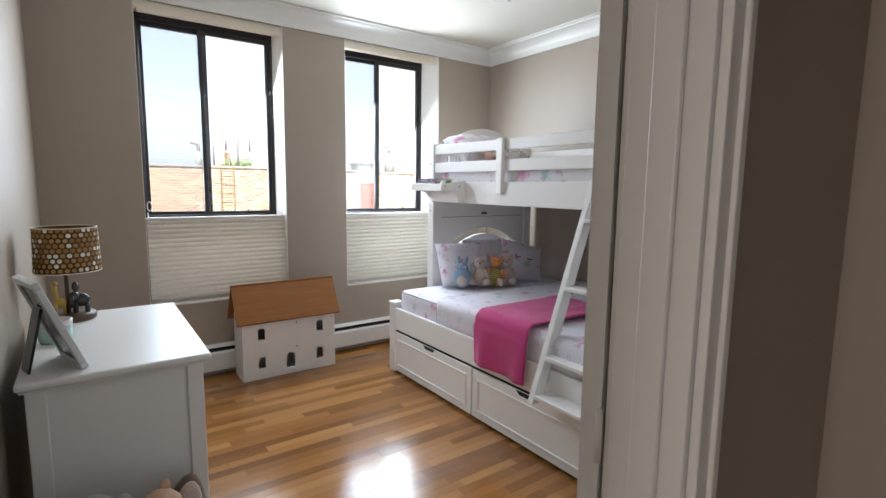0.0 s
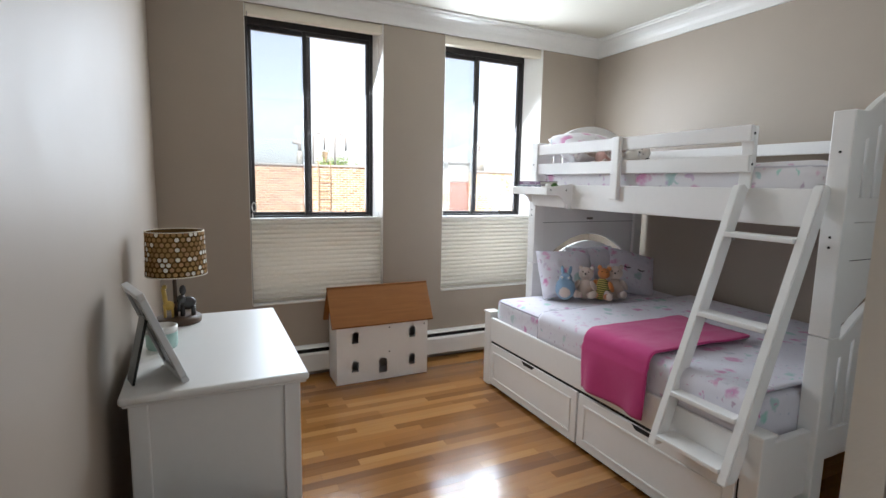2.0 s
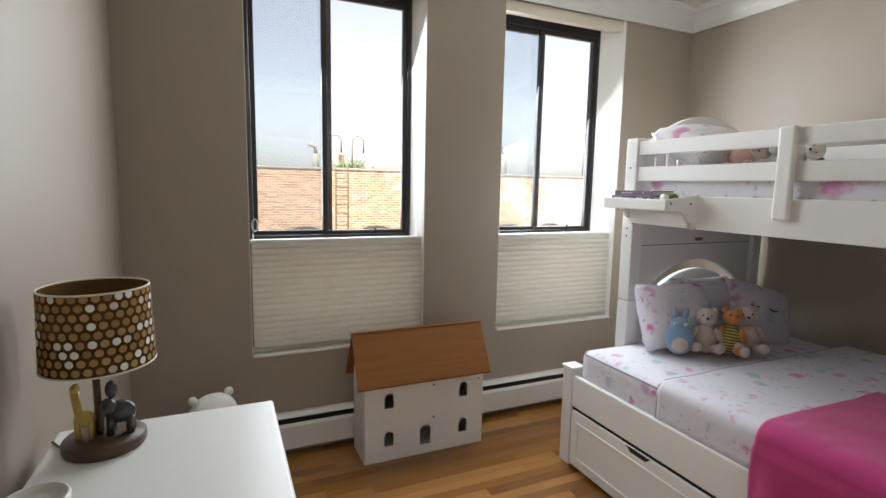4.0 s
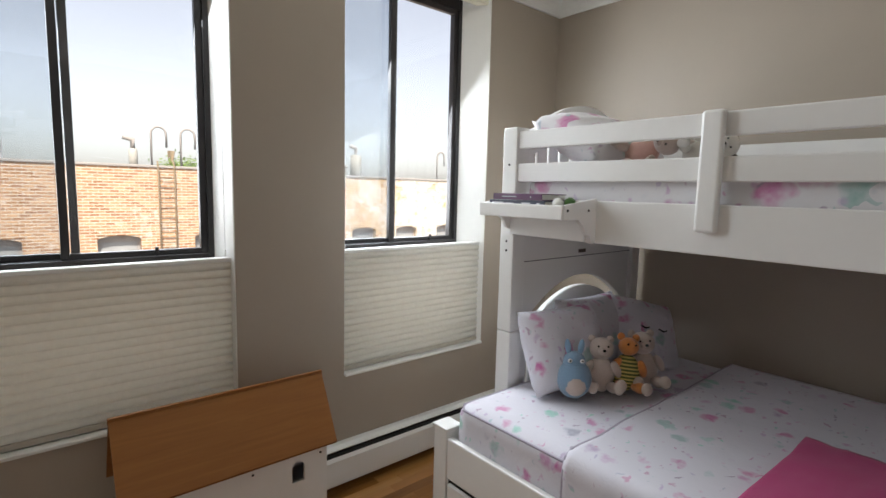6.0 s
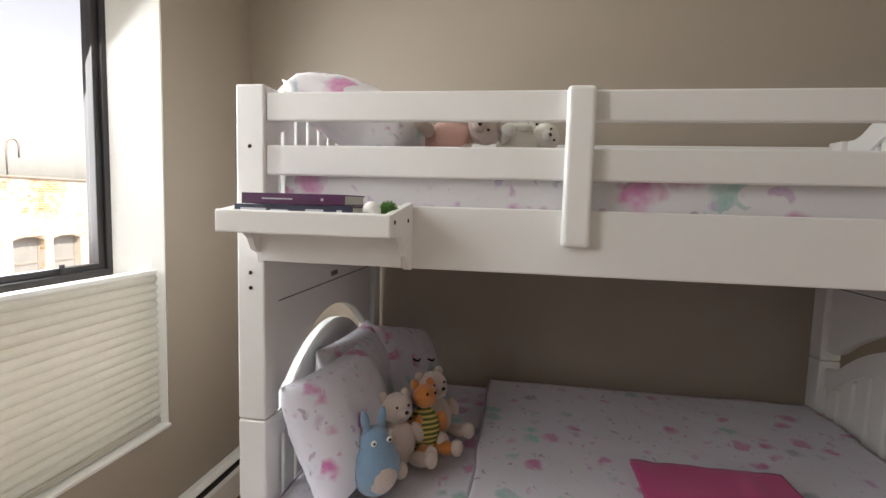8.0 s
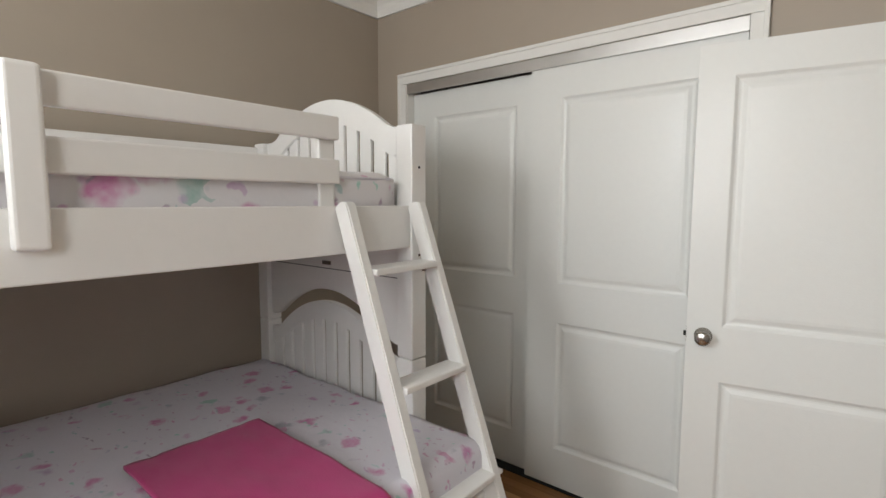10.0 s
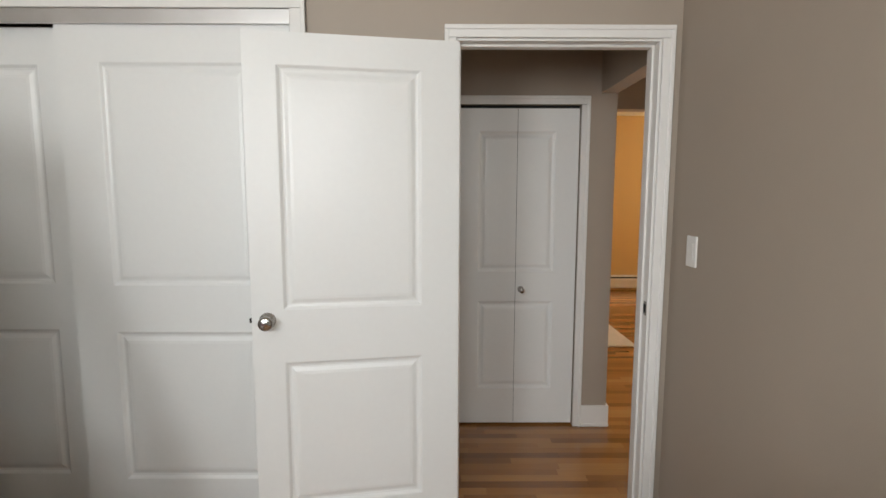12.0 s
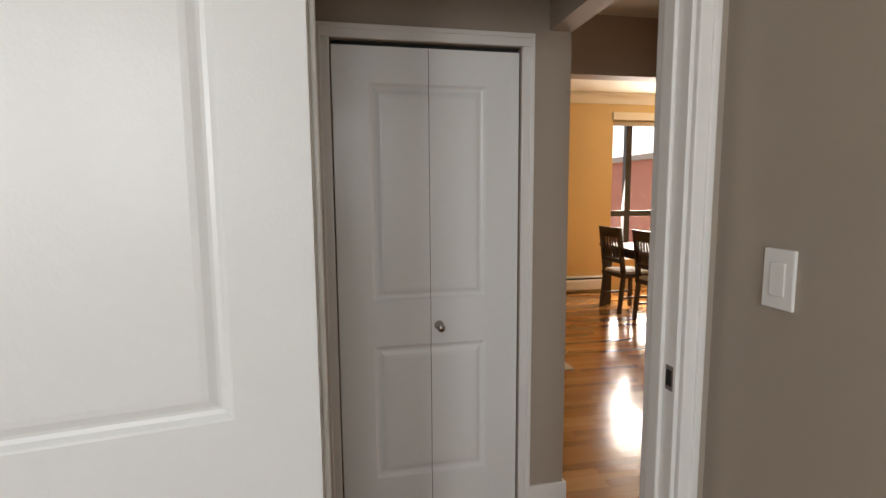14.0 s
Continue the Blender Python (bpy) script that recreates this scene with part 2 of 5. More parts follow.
def box(bm, x0, x1, y0, y1, z0, z1, bevel=0.0, seg=2):
    """Add a box to bm, its edges rounded by bevel."""
    m = Matrix.LocRotScale(((x0 + x1) / 2, (y0 + y1) / 2, (z0 + z1) / 2), None, (abs(x1 - x0), abs(y1 - y0), abs(z1 - z0)))
    made = bmesh.ops.create_cube(bm, size=1, matrix=m)["verts"]
    if bevel:
        edges = list({e for v in made for e in v.link_edges})
        bmesh.ops.bevel(bm, geom=edges, offset=bevel, segments=seg, affect="EDGES", profile=0.5)
    return bm


def slab(x0, x1, y0, y1, z0, z1, bevel=0.0, seg=2):
    return box(bmesh.new(), x0, x1, y0, y1, z0, z1, bevel, seg)


def prism(bm, outline, axis, a, b):
    """Extrude a 2D outline along an axis from a to b. Outline in the other two axes, in order."""
    def put(u, v, w):
        return {"x": (w, u, v), "y": (u, w, v), "z": (u, v, w)}[axis]
    lo, hi = [bm.verts.new(put(u, v, a)) for u, v in outline], [bm.verts.new(put(u, v, b)) for u, v in outline]
    n = len(outline)
    faces = [bm.faces.new(lo), bm.faces.new(hi[::-1])]
    faces += [bm.faces.new((lo[i], hi[i], hi[(i + 1) % n], lo[(i + 1) % n])) for i in range(n)]
    bmesh.ops.recalc_face_normals(bm, faces=faces)
    return bm


def lathe(bm, profile, centre=(0, 0, 0), seg=32, axis="z"):
    """Turn a profile of (radius, height) round an axis through centre."""
    rings = []
    for r, h in profile:
        ring = []
        for i in range(seg):
            a = 2 * math.pi * i / seg
            u, v = max(r, 1e-4) * math.cos(a), max(r, 1e-4) * math.sin(a)
            p = {"z": (u, v, h), "x": (h, u, v), "y": (u, h, v)}[axis]
            ring.append(bm.verts.new((p[0] + centre[0], p[1] + centre[1], p[2] + centre[2])))
        rings.append(ring)
    faces = []
    for a, b in zip(rings, rings[1:]):
        faces += [bm.faces.new((a[i], a[(i + 1) % seg], b[(i + 1) % seg], b[i])) for i in range(seg)]
    faces += [bm.faces.new(rings[0][::-1]), bm.faces.new(rings[-1])]
    bmesh.ops.recalc_face_normals(bm, faces=faces)
    for f in faces:
        f.smooth = True
    return bm


def tube(bm, points, r, seg=8):
    """A round bar along points."""
    pts = [Vector(p) for p in points]
    rings = []
    for i, p in enumerate(pts):
        d = (pts[min(i + 1, len(pts) - 1)] - pts[max(i - 1, 0)]).normalized()
        q = d.to_track_quat("Z", "Y")
        rings.append([bm.verts.new(p + q @ Vector((r * math.cos(2 * math.pi * k / seg), r * math.sin(2 * math.pi * k / seg), 0))) for k in range(seg)])
    faces = []
    for a, b in zip(rings, rings[1:]):
        faces += [bm.faces.new((a[i], a[(i + 1) % seg], b[(i + 1) % seg], b[i])) for i in range(seg)]
    faces += [bm.faces.new(rings[0][::-1]), bm.faces.new(rings[-1])]
    for f in faces:
        f.smooth = True
    bmesh.ops.recalc_face_normals(bm, faces=faces)
    return bm


def blob(bm, centre, size, rot=(0, 0, 0), lump=0.0, seg=18, freq=3.0):
    """A soft rounded lump."""
    m = Matrix.LocRotScale(centre, Euler([radians(a) for a in rot]), size)
    vs = bmesh.ops.create_uvsphere(bm, u_segments=seg, v_segments=max(8, seg * 2 // 3), radius=1.0, matrix=m)["verts"]
    c = Vector(centre)
    for v in vs:
        if lump:
            d = v.co - c
            v.co = c + d * (1 + lump * noise.noise(v.co * freq / max(size) + c))
        for f in v.link_faces:
            f.smooth = True
    return bm


def part(name, bm, material, parent=None, label="", smooth=False, kind=""):
    """Link bm as one mesh object under a thing or a part."""
    me = bpy.data.meshes.new(name)
    off = OFF.get(parent.name) if parent else None
    if off is not None:
        bmesh.ops.translate(bm, verts=bm.verts, vec=-off)
    if smooth:
        for f in bm.faces:
            f.smooth = True
    bm.to_mesh(me)
    bm.free()
    me.materials.append(material)
    ob = new(name, me)
    if parent:
        ob.parent = parent
        if off is not None:
            OFF[ob.name] = off
    if label:
        ob["label"] = label
    if kind:
        ob["kind"] = kind
    return ob


def thing(name, base, label, category, group="", kind=""):
    """An empty at the base of a thing whose parts are given in world coordinates."""
    ob = new(name)
    ob.empty_display_size = 0.1
    ob.location = base
    OFF[ob.name] = Vector(base)
    return tagged(ob, label, category, group, kind)


def local_thing(name, m, label, category, group="", kind=""):
    """An empty with the pose m, whose parts are given in its own coordinates."""
    ob = new(name)
    ob.empty_display_size = 0.1
    ob.matrix_world = m
    return tagged(ob, label, category, group, kind)


def structure(name, bm, material, label, category="wall"):
    return tagged(part(name, bm, material), label, category, "", "structure")


# ---- the shell ----
W, D, H = 3.60, 3.475, 2.745          # bedroom
T = 0.12                             # inner walls
WIN = [(0.558, 1.527), (2.033, 2.980)]   # window openings along x
WZ0, WZ1 = 0.567, 2.620
DX0, DX1, DZ = 0.089, 0.888, 2.06    # bedroom door opening
CX0, CX1, CZ = 1.556, 3.343, 2.175     # closet opening

bm = bmesh.new()
T2 = 0.30
edges = [0.0, WIN[0][0], WIN[0][1], WIN[1][0], WIN[1][1], W]
for i in range(0, 6, 2):
    box(bm, edges[i] - (0.12 if i == 0 else 0), edges[i + 1] + (0.12 if i == 4 else 0), D, D + T2, -0.02, H)
for a, b in WIN:
    box(bm, a, b, D, D + T2, -0.02, WZ0)
    box(bm, a, b, D, D + T2, WZ1, H)
structure("wall_north", bm, WALL, "greige painted window wall with two deep openings")
structure("wall_west", slab(-T, 0, -T, D, -0.02, H), WALL, "greige painted plain side wall")
structure("wall_east", slab(W, W + T, -0.9, D, -0.02, H), WALL, "greige painted side wall behind the bunk bed")
bm = bmesh.new()
box(bm, 0, DX0 - 0.018, -T, 0, -0.02, H)
box(bm, DX1 + 0.018, CX0 - 0.016, -T, 0, -0.02, H)
box(bm, CX1 + 0.016, W, -T, 0, -0.02, H)
box(bm, DX0 - 0.018, DX1 + 0.018, -T, 0, DZ + 0.018, H)
box(bm, CX0 - 0.016, CX1 + 0.016, -T, 0, CZ + 0.001, H)
structure("wall_south", bm, WALL, "greige painted wall with a doorway and a closet opening")
structure("ceiling", slab(-T, W + T, -T, D + T2, H, H + 0.1), CEIL, "off-white painted flat ceiling", "ceiling")
# closet interior, plain
bm = bmesh.new()
box(bm, 1.475, W, -0.75, -0.7, -0.02, 2.5)
box(bm, 1.475, 1.52, -0.7, -T - 0.002, -0.02, 2.5)
box(bm, 1.475, W, -0.75, -T - 0.002, 2.5, 2.55)
structure("wall_closet", bm, WALL, "plain inner wall of the closet")


# crown moulding: a cove profile run round the room
def crown_outline():
    pts = [(0, 0), (0, -0.105), (0.012, -0.105), (0.014, -0.092)]
    for i in range(7):
        a = math.pi / 2 * i / 6
        pts.append((0.014 + 0.066 * (1 - math.cos(a)), -0.092 + 0.072 * math.sin(a)))
    return pts + [(0.085, -0.012), (0.098, -0.010), (0.098, 0)]


def crown(name, axis, at, sign, a, b, z):
    bm = bmesh.new()
    prism(bm, [(at + sign * 1.35 * u, z + 1.25 * v) for u, v in crown_outline()], axis, a, b)
    return structure(name, bm, WHITE, "white painted coved crown moulding", "moulding")


crown("trim", "x", D - 0.001, -1, 0, W, H - 0.001)
crown("trim", "x", 0.001, 1, 0, W, H - 0.001)
crown("trim", "y", 0.001, 1, 0, D, H - 0.001)
crown("trim", "y", W - 0.001, -1, 0, D, H - 0.001)

# hall, corridor and far dining room
HW = -0.955                          # face of the hall closet wall
BX0, BX1, BZ = 0.126, 0.870, 1.980    # folding door opening
bm = bmesh.new()
box(bm, -0.085, BX0, HW - T, HW, -0.02, 2.45)
box(bm, BX1, 1.44, HW - T, HW, -0.02, 2.45)
box(bm, BX0, BX1, HW - T, HW, BZ, 2.45)
box(bm, -0.085, 0.01, -1.84, HW - T, -0.02, 2.45)
box(bm, 0.01, 1.44, -1.6, -1.55, -0.02, 2.45)
structure("wall_hall", bm, WALL, "greige painted hall wall with a folding door opening")
structure("wall_hall_end", slab(1.44, 1.47, -1.6, -T, -0.02, 2.45), WALL, "plain greige end wall of the hall")
structure("beam", slab(-0.085, 0.01, HW, -T, 2.05, 2.45), WALL, "greige painted header over the hall opening", "beam")
structure("ceiling_hall", slab(-4.9, 1.47, -1.84, -T, 2.45, 2.55), CEIL, "off-white hall ceiling in shade", "ceiling")
structure("wall_corridor", slab(-1.22, -1.085, -1.84, -1.62, -0.02, 2.45), WALL, "short greige wall stub beside the opening")
# unseen wall, its opening added so the fill lamp reaches the hall
bm = bmesh.new()
box(bm, -5.02, -4.9, -1.84, -1.36, -0.02, 2.55)
box(bm, -5.02, -4.9, -0.14, 0.0, -0.02, 2.55)
box(bm, -5.02, -4.9, -1.36, -0.14, -0.02, 0.7)
box(bm, -5.02, -4.9, -1.36, -0.14, 2.3, 2.55)
structure("wall_living", bm, WALL, "plain greige living room wall with a window opening")
structure("wall_corridor_end", slab(-4.9, -T, -T, 0.0, -0.02, 2.55), WALL, "plain greige wall at the corridor's end")
structure("beam_dining", slab(-1.25, 0.0, -1.96, -1.84, 2.105, 2.725), WALL, "greige painted header over the dining room opening", "beam")
# dining room
FY, FX0, FX1 = -5.45, -4.9, 1.6
DW0, DW1, DWZ0, DWZ1 = -4.3, -2.85, 0.45, 2.40
bm = bmesh.new()
box(bm, DW1, FX1, FY - 0.25, FY, -0.02, H)
box(bm, FX0, DW0, FY - 0.25, FY, -0.02, H)
box(bm, DW0, DW1, FY - 0.25, FY, -0.02, DWZ0)
box(bm, DW0, DW1, FY - 0.25, FY, DWZ1, H)
structure("wall_dining", bm, YELLOWWALL, "warm ochre painted dining room wall with a window")
bm = bmesh.new()
box(bm, FX0 - T, FX0, FY, -1.96, -0.02, H)
box(bm, FX1, FX1 + T, FY, -1.96, -0.02, H)
box(bm, FX0, -1.25, -1.96, -1.84, -0.02, H)
box(bm, 0.0, FX1, -1.96, -1.84, -0.02, H)
structure("wall_dining_side", bm, YELLOWWALL, "plain ochre painted dining room side walls")
structure("ceiling_dining", slab(FX0, FX1, FY, -1.84, H, H + 0.1), CEIL, "cream dining room ceiling", "ceiling")
crown("trim", "x", FY + 0.001, 1, FX0, FX1, H - 0.001)


# ---- door and window trim, windows, blinds, heaters ----
def casing(name, x0, x1, z1, y, w=0.057, t=0.015, side=1, kindname="door casing", reveal=0.009):
    """A flat casing with a raised outer band round three sides of an opening; side: +1 faces +y."""
    bm = bmesh.new()
    for a, b in ((x0 - w, x0 - reveal), (x1 + reveal, x1 + w)):
        box(bm, a, b, y, y + side * t, 0, z1 + reveal - 0.0005, 0.003)
        outer = (a, a + 0.018) if a < x0 else (b - 0.018, b)
        box(bm, *outer, y, y + side * (t + 0.007), 0, z1 + w - 0.018, 0.003)
    box(bm, x0 - w, x1 + w, y, y + side * (t + 0.0005), z1 + reveal, z1 + w, 0.003)
    box(bm, x0 - w, x1 + w, y, y + side * (t + 0.0075), z1 + w - 0.018, z1 + w, 0.003)
    return structure(name, bm, WHITE, "white painted moulded " + kindname, "casing")


casing("trim", DX0, DX1, DZ, 0.0005)
casing("trim", DX0, DX1, DZ, -T - 0.0005, side=-1)
casing("trim", CX0, CX1, CZ, 0.0005, w=0.065, kindname="closet casing", reveal=0.002)
casing("trim", BX0, BX1, BZ, HW + 0.0005, w=0.05, kindname="folding door casing", reveal=0.001)
# door lining with stop
lin = thing("door_lining", ((DX0 + DX1) / 2, -T / 2, 0), "white painted door lining with a stop", "door frame", kind="structure")
part("jamb", slab(DX0 - 0.018, DX0, -T, 0, 0, DZ, 0.002), WHITE, lin)
part("jamb", slab(DX1, DX1 + 0.018, -T, 0, 0, DZ, 0.002), WHITE, lin)
part("head", slab(DX0 - 0.018, DX1 + 0.018, -T, 0, DZ, DZ + 0.018, 0.002), WHITE, lin)
part("stop", slab(DX0, DX0 + 0.011, -0.085, -0.042, 0, DZ, 0.003), WHITE, lin)
part("stop", slab(DX1 - 0.011, DX1, -0.085, -0.042, 0, DZ, 0.003), WHITE, lin)
part("stop", slab(DX0 + 0.011, DX1 - 0.011, -0.085, -0.042, DZ - 0.011, DZ, 0.003), WHITE, lin)
strike = thing("strike_plate", (DX0, -0.02, 0.973), "small dark metal strike plate in the door lining", "strike plate")
part("plate", slab(DX0 - 0.001, DX0 + 0.002, -0.034, -0.008, 0.943, 1.003, 0.001, 1), NICKEL, strike)
part("keyhole", slab(DX0 + 0.001, DX0 + 0.0035, -0.030, -0.013, 0.954, 0.992), DARK, strike, "black latch hole")


def window(i, x0, x1, f0, f1, xm):
    """A dark bronze sliding window between f0 and f1, its sashes meeting at xm, above a transom and a fixed light; splayed white reveals."""
    w = thing("window_%d" % i, ((x0 + x1) / 2, D + 0.2, WZ0), "dark bronze metal sliding window over a fixed lower light", "window", kind="structure")
    y0, y1 = D + 0.135, D + 0.215
    bm = bmesh.new()
    f = 0.026
    box(bm, f0, f0 + f, y0, y1, WZ0, WZ1, 0.003)
    box(bm, f1 - f, f1, y0, y1, WZ0, WZ1, 0.003)
    box(bm, f0 + f, f1 - f, y0, y1, WZ1 - 0.10, WZ1, 0.003)
    box(bm, f0 + f, f1 - f, y0, y1, WZ0, WZ0 + 0.05, 0.003)
    box(bm, f0 + f, f1 - f, y0 - 0.01, y1, 1.140, 1.198, 0.003)
    part("window_frame", bm, BRONZE, w)
    z0, z1 = 1.198, WZ1 - 0.10
    for k, (a, b, ya) in enumerate(((f0 + f, xm + 0.030, y0 + 0.045), (xm - 0.030, f1 - f, y0 + 0.012))):
        bm = bmesh.new()
        s = 0.027
        box(bm, a, a + s, ya, ya + 0.028, z0, z1, 0.002)
        box(bm, b - s, b, ya, ya + 0.028, z0, z1, 0.002)
        box(bm, a + s, b - s, ya, ya + 0.028, z0, z0 + s * 0.8, 0.002)
        box(bm, a + s, b - s, ya, ya + 0.028, z1 - s, z1, 0.002)
        sash = part("sash", bm, BRONZE, w)
        g = part("pane", slab(a + s, b - s, ya + 0.012, ya + 0.016, z0 + s * 0.8, z1 - s), GLASS, sash)
        g.visible_shadow = False
        if k == 1:
            part("latch", slab(a + 0.6 * (b - a), a + 0.6 * (b - a) + 0.012, ya - 0.012, ya, z0, z0 + 0.035, 0.002), BRONZE, sash)
    g = part("insect_screen", slab(f0 + f, xm, y1 - 0.004, y1 - 0.002, z0, z1), SCREEN, w, "fine grey insect screen")
    g.visible_shadow = False
    g = part("lower_pane", slab(f0 + f, f1 - f, y0 + 0.03, y0 + 0.034, WZ0 + 0.05, 1.14), GLASS, w)
    g.visible_shadow = False
    for a, b in ((x0, f0), (x1, f1)):
        e = 0.004 if a == x0 else -0.004
        bm = prism(bmesh.new(), [(a - e, D + 0.004), (a + e, D + 0.004), (b + e, y0 - 0.001), (b + e, y1), (a - e, y1)], "z", WZ0, WZ1)
        part("reveal", bm, WHITE, w, "white painted splayed reveal")
    part("window_sill", slab(x0 + 0.004, x1 - 0.004, D - 0.012, y0, WZ0 - 0.006, WZ0 + 0.008, 0.003), WHITE, w, "thin white painted sill")
    return w


def blind(x0, x1, top):
    """A cellular blind let down from the top: folded stack below, two cords, rails at both ends."""
    b = thing("cellular_blind", ((x0 + x1) / 2, D + 0.05, WZ0 + 0.01), "cream pleated cellular blind lowered to half the window", "blind")
    y = D + 0.045
    z0, z1 = WZ0 + 0.035, top - 0.018
    n = 17
    outline = []
    for i in range(n * 4 + 1):
        z = z0 + (z1 - z0) * i / (n * 4)
        outline.append((y - 0.012 - 0.011 * abs(math.sin(math.pi * i / 4)) ** 0.8, z))
    back = [(2 * (y + 0.002) - u, v) for u, v in reversed(outline)]
    bm = prism(bmesh.new(), outline + back, "x", x0 + 0.012, x1 - 0.012)
    part("pleated_fabric", bm, BLIND, b)
    part("top_rail", slab(x0 + 0.008, x1 - 0.008, y - 0.022, y + 0.022, z1, top, 0.004), WHITE, b, "white top rail")
    part("bottom_rail", slab(x0 + 0.008, x1 - 0.008, y - 0.022, y + 0.022, WZ0 + 0.012, z0, 0.004), TAUPERAIL, b, "taupe bottom rail")
    part("headrail", slab(x0 + 0.006, x1 - 0.006, y - 0.028, y + 0.03, WZ1 - 0.075, WZ1 - 0.004, 0.006), CREAMRAIL, b, "cream head rail")
    for x in (x0 + 0.022, x1 - 0.028):
        part("cord", tube(bmesh.new(), [(x, y - 0.004, top - 0.002), (x, y - 0.004, WZ1 - 0.074)], 0.0012, 5), WHITE, b)
        part("cord_clip", slab(x - 0.004, x + 0.004, y - 0.01, y + 0.002, top, top + 0.03, 0.002, 1), WHITE, b)
    return b


TAUPERAIL = mat("taupe_metal", (0.46, 0.42, 0.35), 0.45, 0.04)
CREAMRAIL = mat("cream_metal", (0.74, 0.68, 0.56), 0.45, 0.04)
for i, (a, b) in enumerate(WIN):
    window(i + 1, a, b, *((0.563, 1.488, 0.992), (2.066, 2.878, 2.420))[i])
    blind(a, b, 1.187)
# bead chain of the first blind
ch = thing("blind_chain", (0.590, D + 0.02, 1.2), "thin blind chain loop in a small plastic holder", "chain")
bm = bmesh.new()
tube(bm, [(0.578, D + 0.012, 1.23), (0.578, D + 0.012, 2.56)], 0.002, 6)
part("chain", bm, BRONZE, ch)
bm = bmesh.new()
tube(bm, [(0.588 + 0.014 * math.cos(a / 6 * math.pi), D + 0.004, 1.265 + 0.032 * math.sin(a / 6 * math.pi)) for a in range(13)], 0.004, 6)
part("holder", bm, WHITE, ch, "clear white ring holder")


def heater(x0, x1, y, side=-1):
    """A baseboard heater: back plate, sloped top with a slot, front cover, dark foot gap."""
    h = thing("baseboard_heater", ((x0 + x1) / 2, y, 0), "long white enamelled baseboard heater along the wall", "heater")

    def q(u, v):
        return (y + side * u, v)
    bm = prism(bmesh.new(), [q(0.001, 0.03), q(0.001, 0.235), q(0.03, 0.235), q(0.052, 0.222), q(0.052, 0.216), q(0.028, 0.228), q(0.006, 0.228), q(0.006, 0.03)], "x", x0, x1)
    part("top_cover", bm, WHITE, h)
    bm = prism(bmesh.new(), [q(0.062, 0.045), q(0.066, 0.05), q(0.066, 0.172), q(0.058, 0.190), q(0.055, 0.188), q(0.062, 0.170), q(0.060, 0.048)], "x", x0, x1)
    part("front_cover", bm, WHITE, h)
    part("fin_pipe", slab(x0, x1, y + side * 0.012, y + side * 0.056, 0.06, 0.205), DARK, h, "dark heating fins inside")
    for x in (x0, x1 - 0.004):
        part("end_cap", prism(bmesh.new(), [q(0.001, 0.0), q(0.001, 0.236), q(0.03, 0.236), q(0.053, 0.223), q(0.067, 0.172), q(0.067, 0.0)], "x", x, x + 0.004), WHITE, h)
    return h


heater(0.005, W - 0.01, D)


# ---- doors ----
def panel_leaf(w, h, t, panels):
    """A moulded door leaf in x 0..w, z 0..h, its face at y=0 and back at y=-t. Panels are (x0, x1, z0, z1)."""
    bm = bmesh.new()
    xs = sorted({0, w, *[p[0] for p in panels], *[p[1] for p in panels]})
    zs = sorted({0, h, *[p[2] for p in panels], *[p[3] for p in panels]})

    for a, b in zip(xs, xs[1:]):
        for c, d in zip(zs, zs[1:]):
            hit = next((p for p in panels if p[0] <= a and p[1] >= b and p[2] <= c and p[3] >= d), None)
            if hit is None:
                bm.faces.new([bm.verts.new(v) for v in ((a, 0, c), (b, 0, c), (b, 0, d), (a, 0, d))])
    steps = [(0.0, 0.0), (0.004, -0.002), (0.012, -0.009), (0.020, -0.011), (0.026, -0.010), (0.040, -0.004), (0.052, -0.0025)]
    for x0, x1, z0, z1 in panels:
        loops = [[bm.verts.new(v) for v in ((x0 + s, y, z0 + s), (x1 - s, y, z0 + s), (x1 - s, y, z1 - s), (x0 + s, y, z1 - s))] for s, y in steps]
        for p, q in zip(loops, loops[1:]):
            for k in range(4):
                bm.faces.new((p[k], p[(k + 1) % 4], q[(k + 1) % 4], q[k]))
        bm.faces.new(loops[-1])
    c = [bm.verts.new(v) for v in ((0, 0, 0), (w, 0, 0), (w, 0, h), (0, 0, h))]
    e = [bm.verts.new(v) for v in ((0, -t, 0), (w, -t, 0), (w, -t, h), (0, -t, h))]
    bm.faces.new(e[::-1])
    for k in range(4):
        bm.faces.new((c[k], e[k], e[(k + 1) % 4], c[(k + 1) % 4]))
    bmesh.ops.remove_doubles(bm, verts=bm.verts, dist=0.0001)
    bmesh.ops.recalc_face_normals(bm, faces=bm.faces)
    return bm


def knob(bm, x, y, z, r=0.028, side=1):
    lathe(bm, [(0, 0), (r * 1.12, 0), (r * 1.12, side * 0.004), (r * 0.5, side * 0.010), (r * 0.42, side * 0.028), (r * 0.75, side * 0.034), (r, side * 0.044), (r * 0.98, side * 0.054), (r * 0.7, side * 0.060), (0, side * 0.061)], (x, y, z), 32, "y")
    return bm


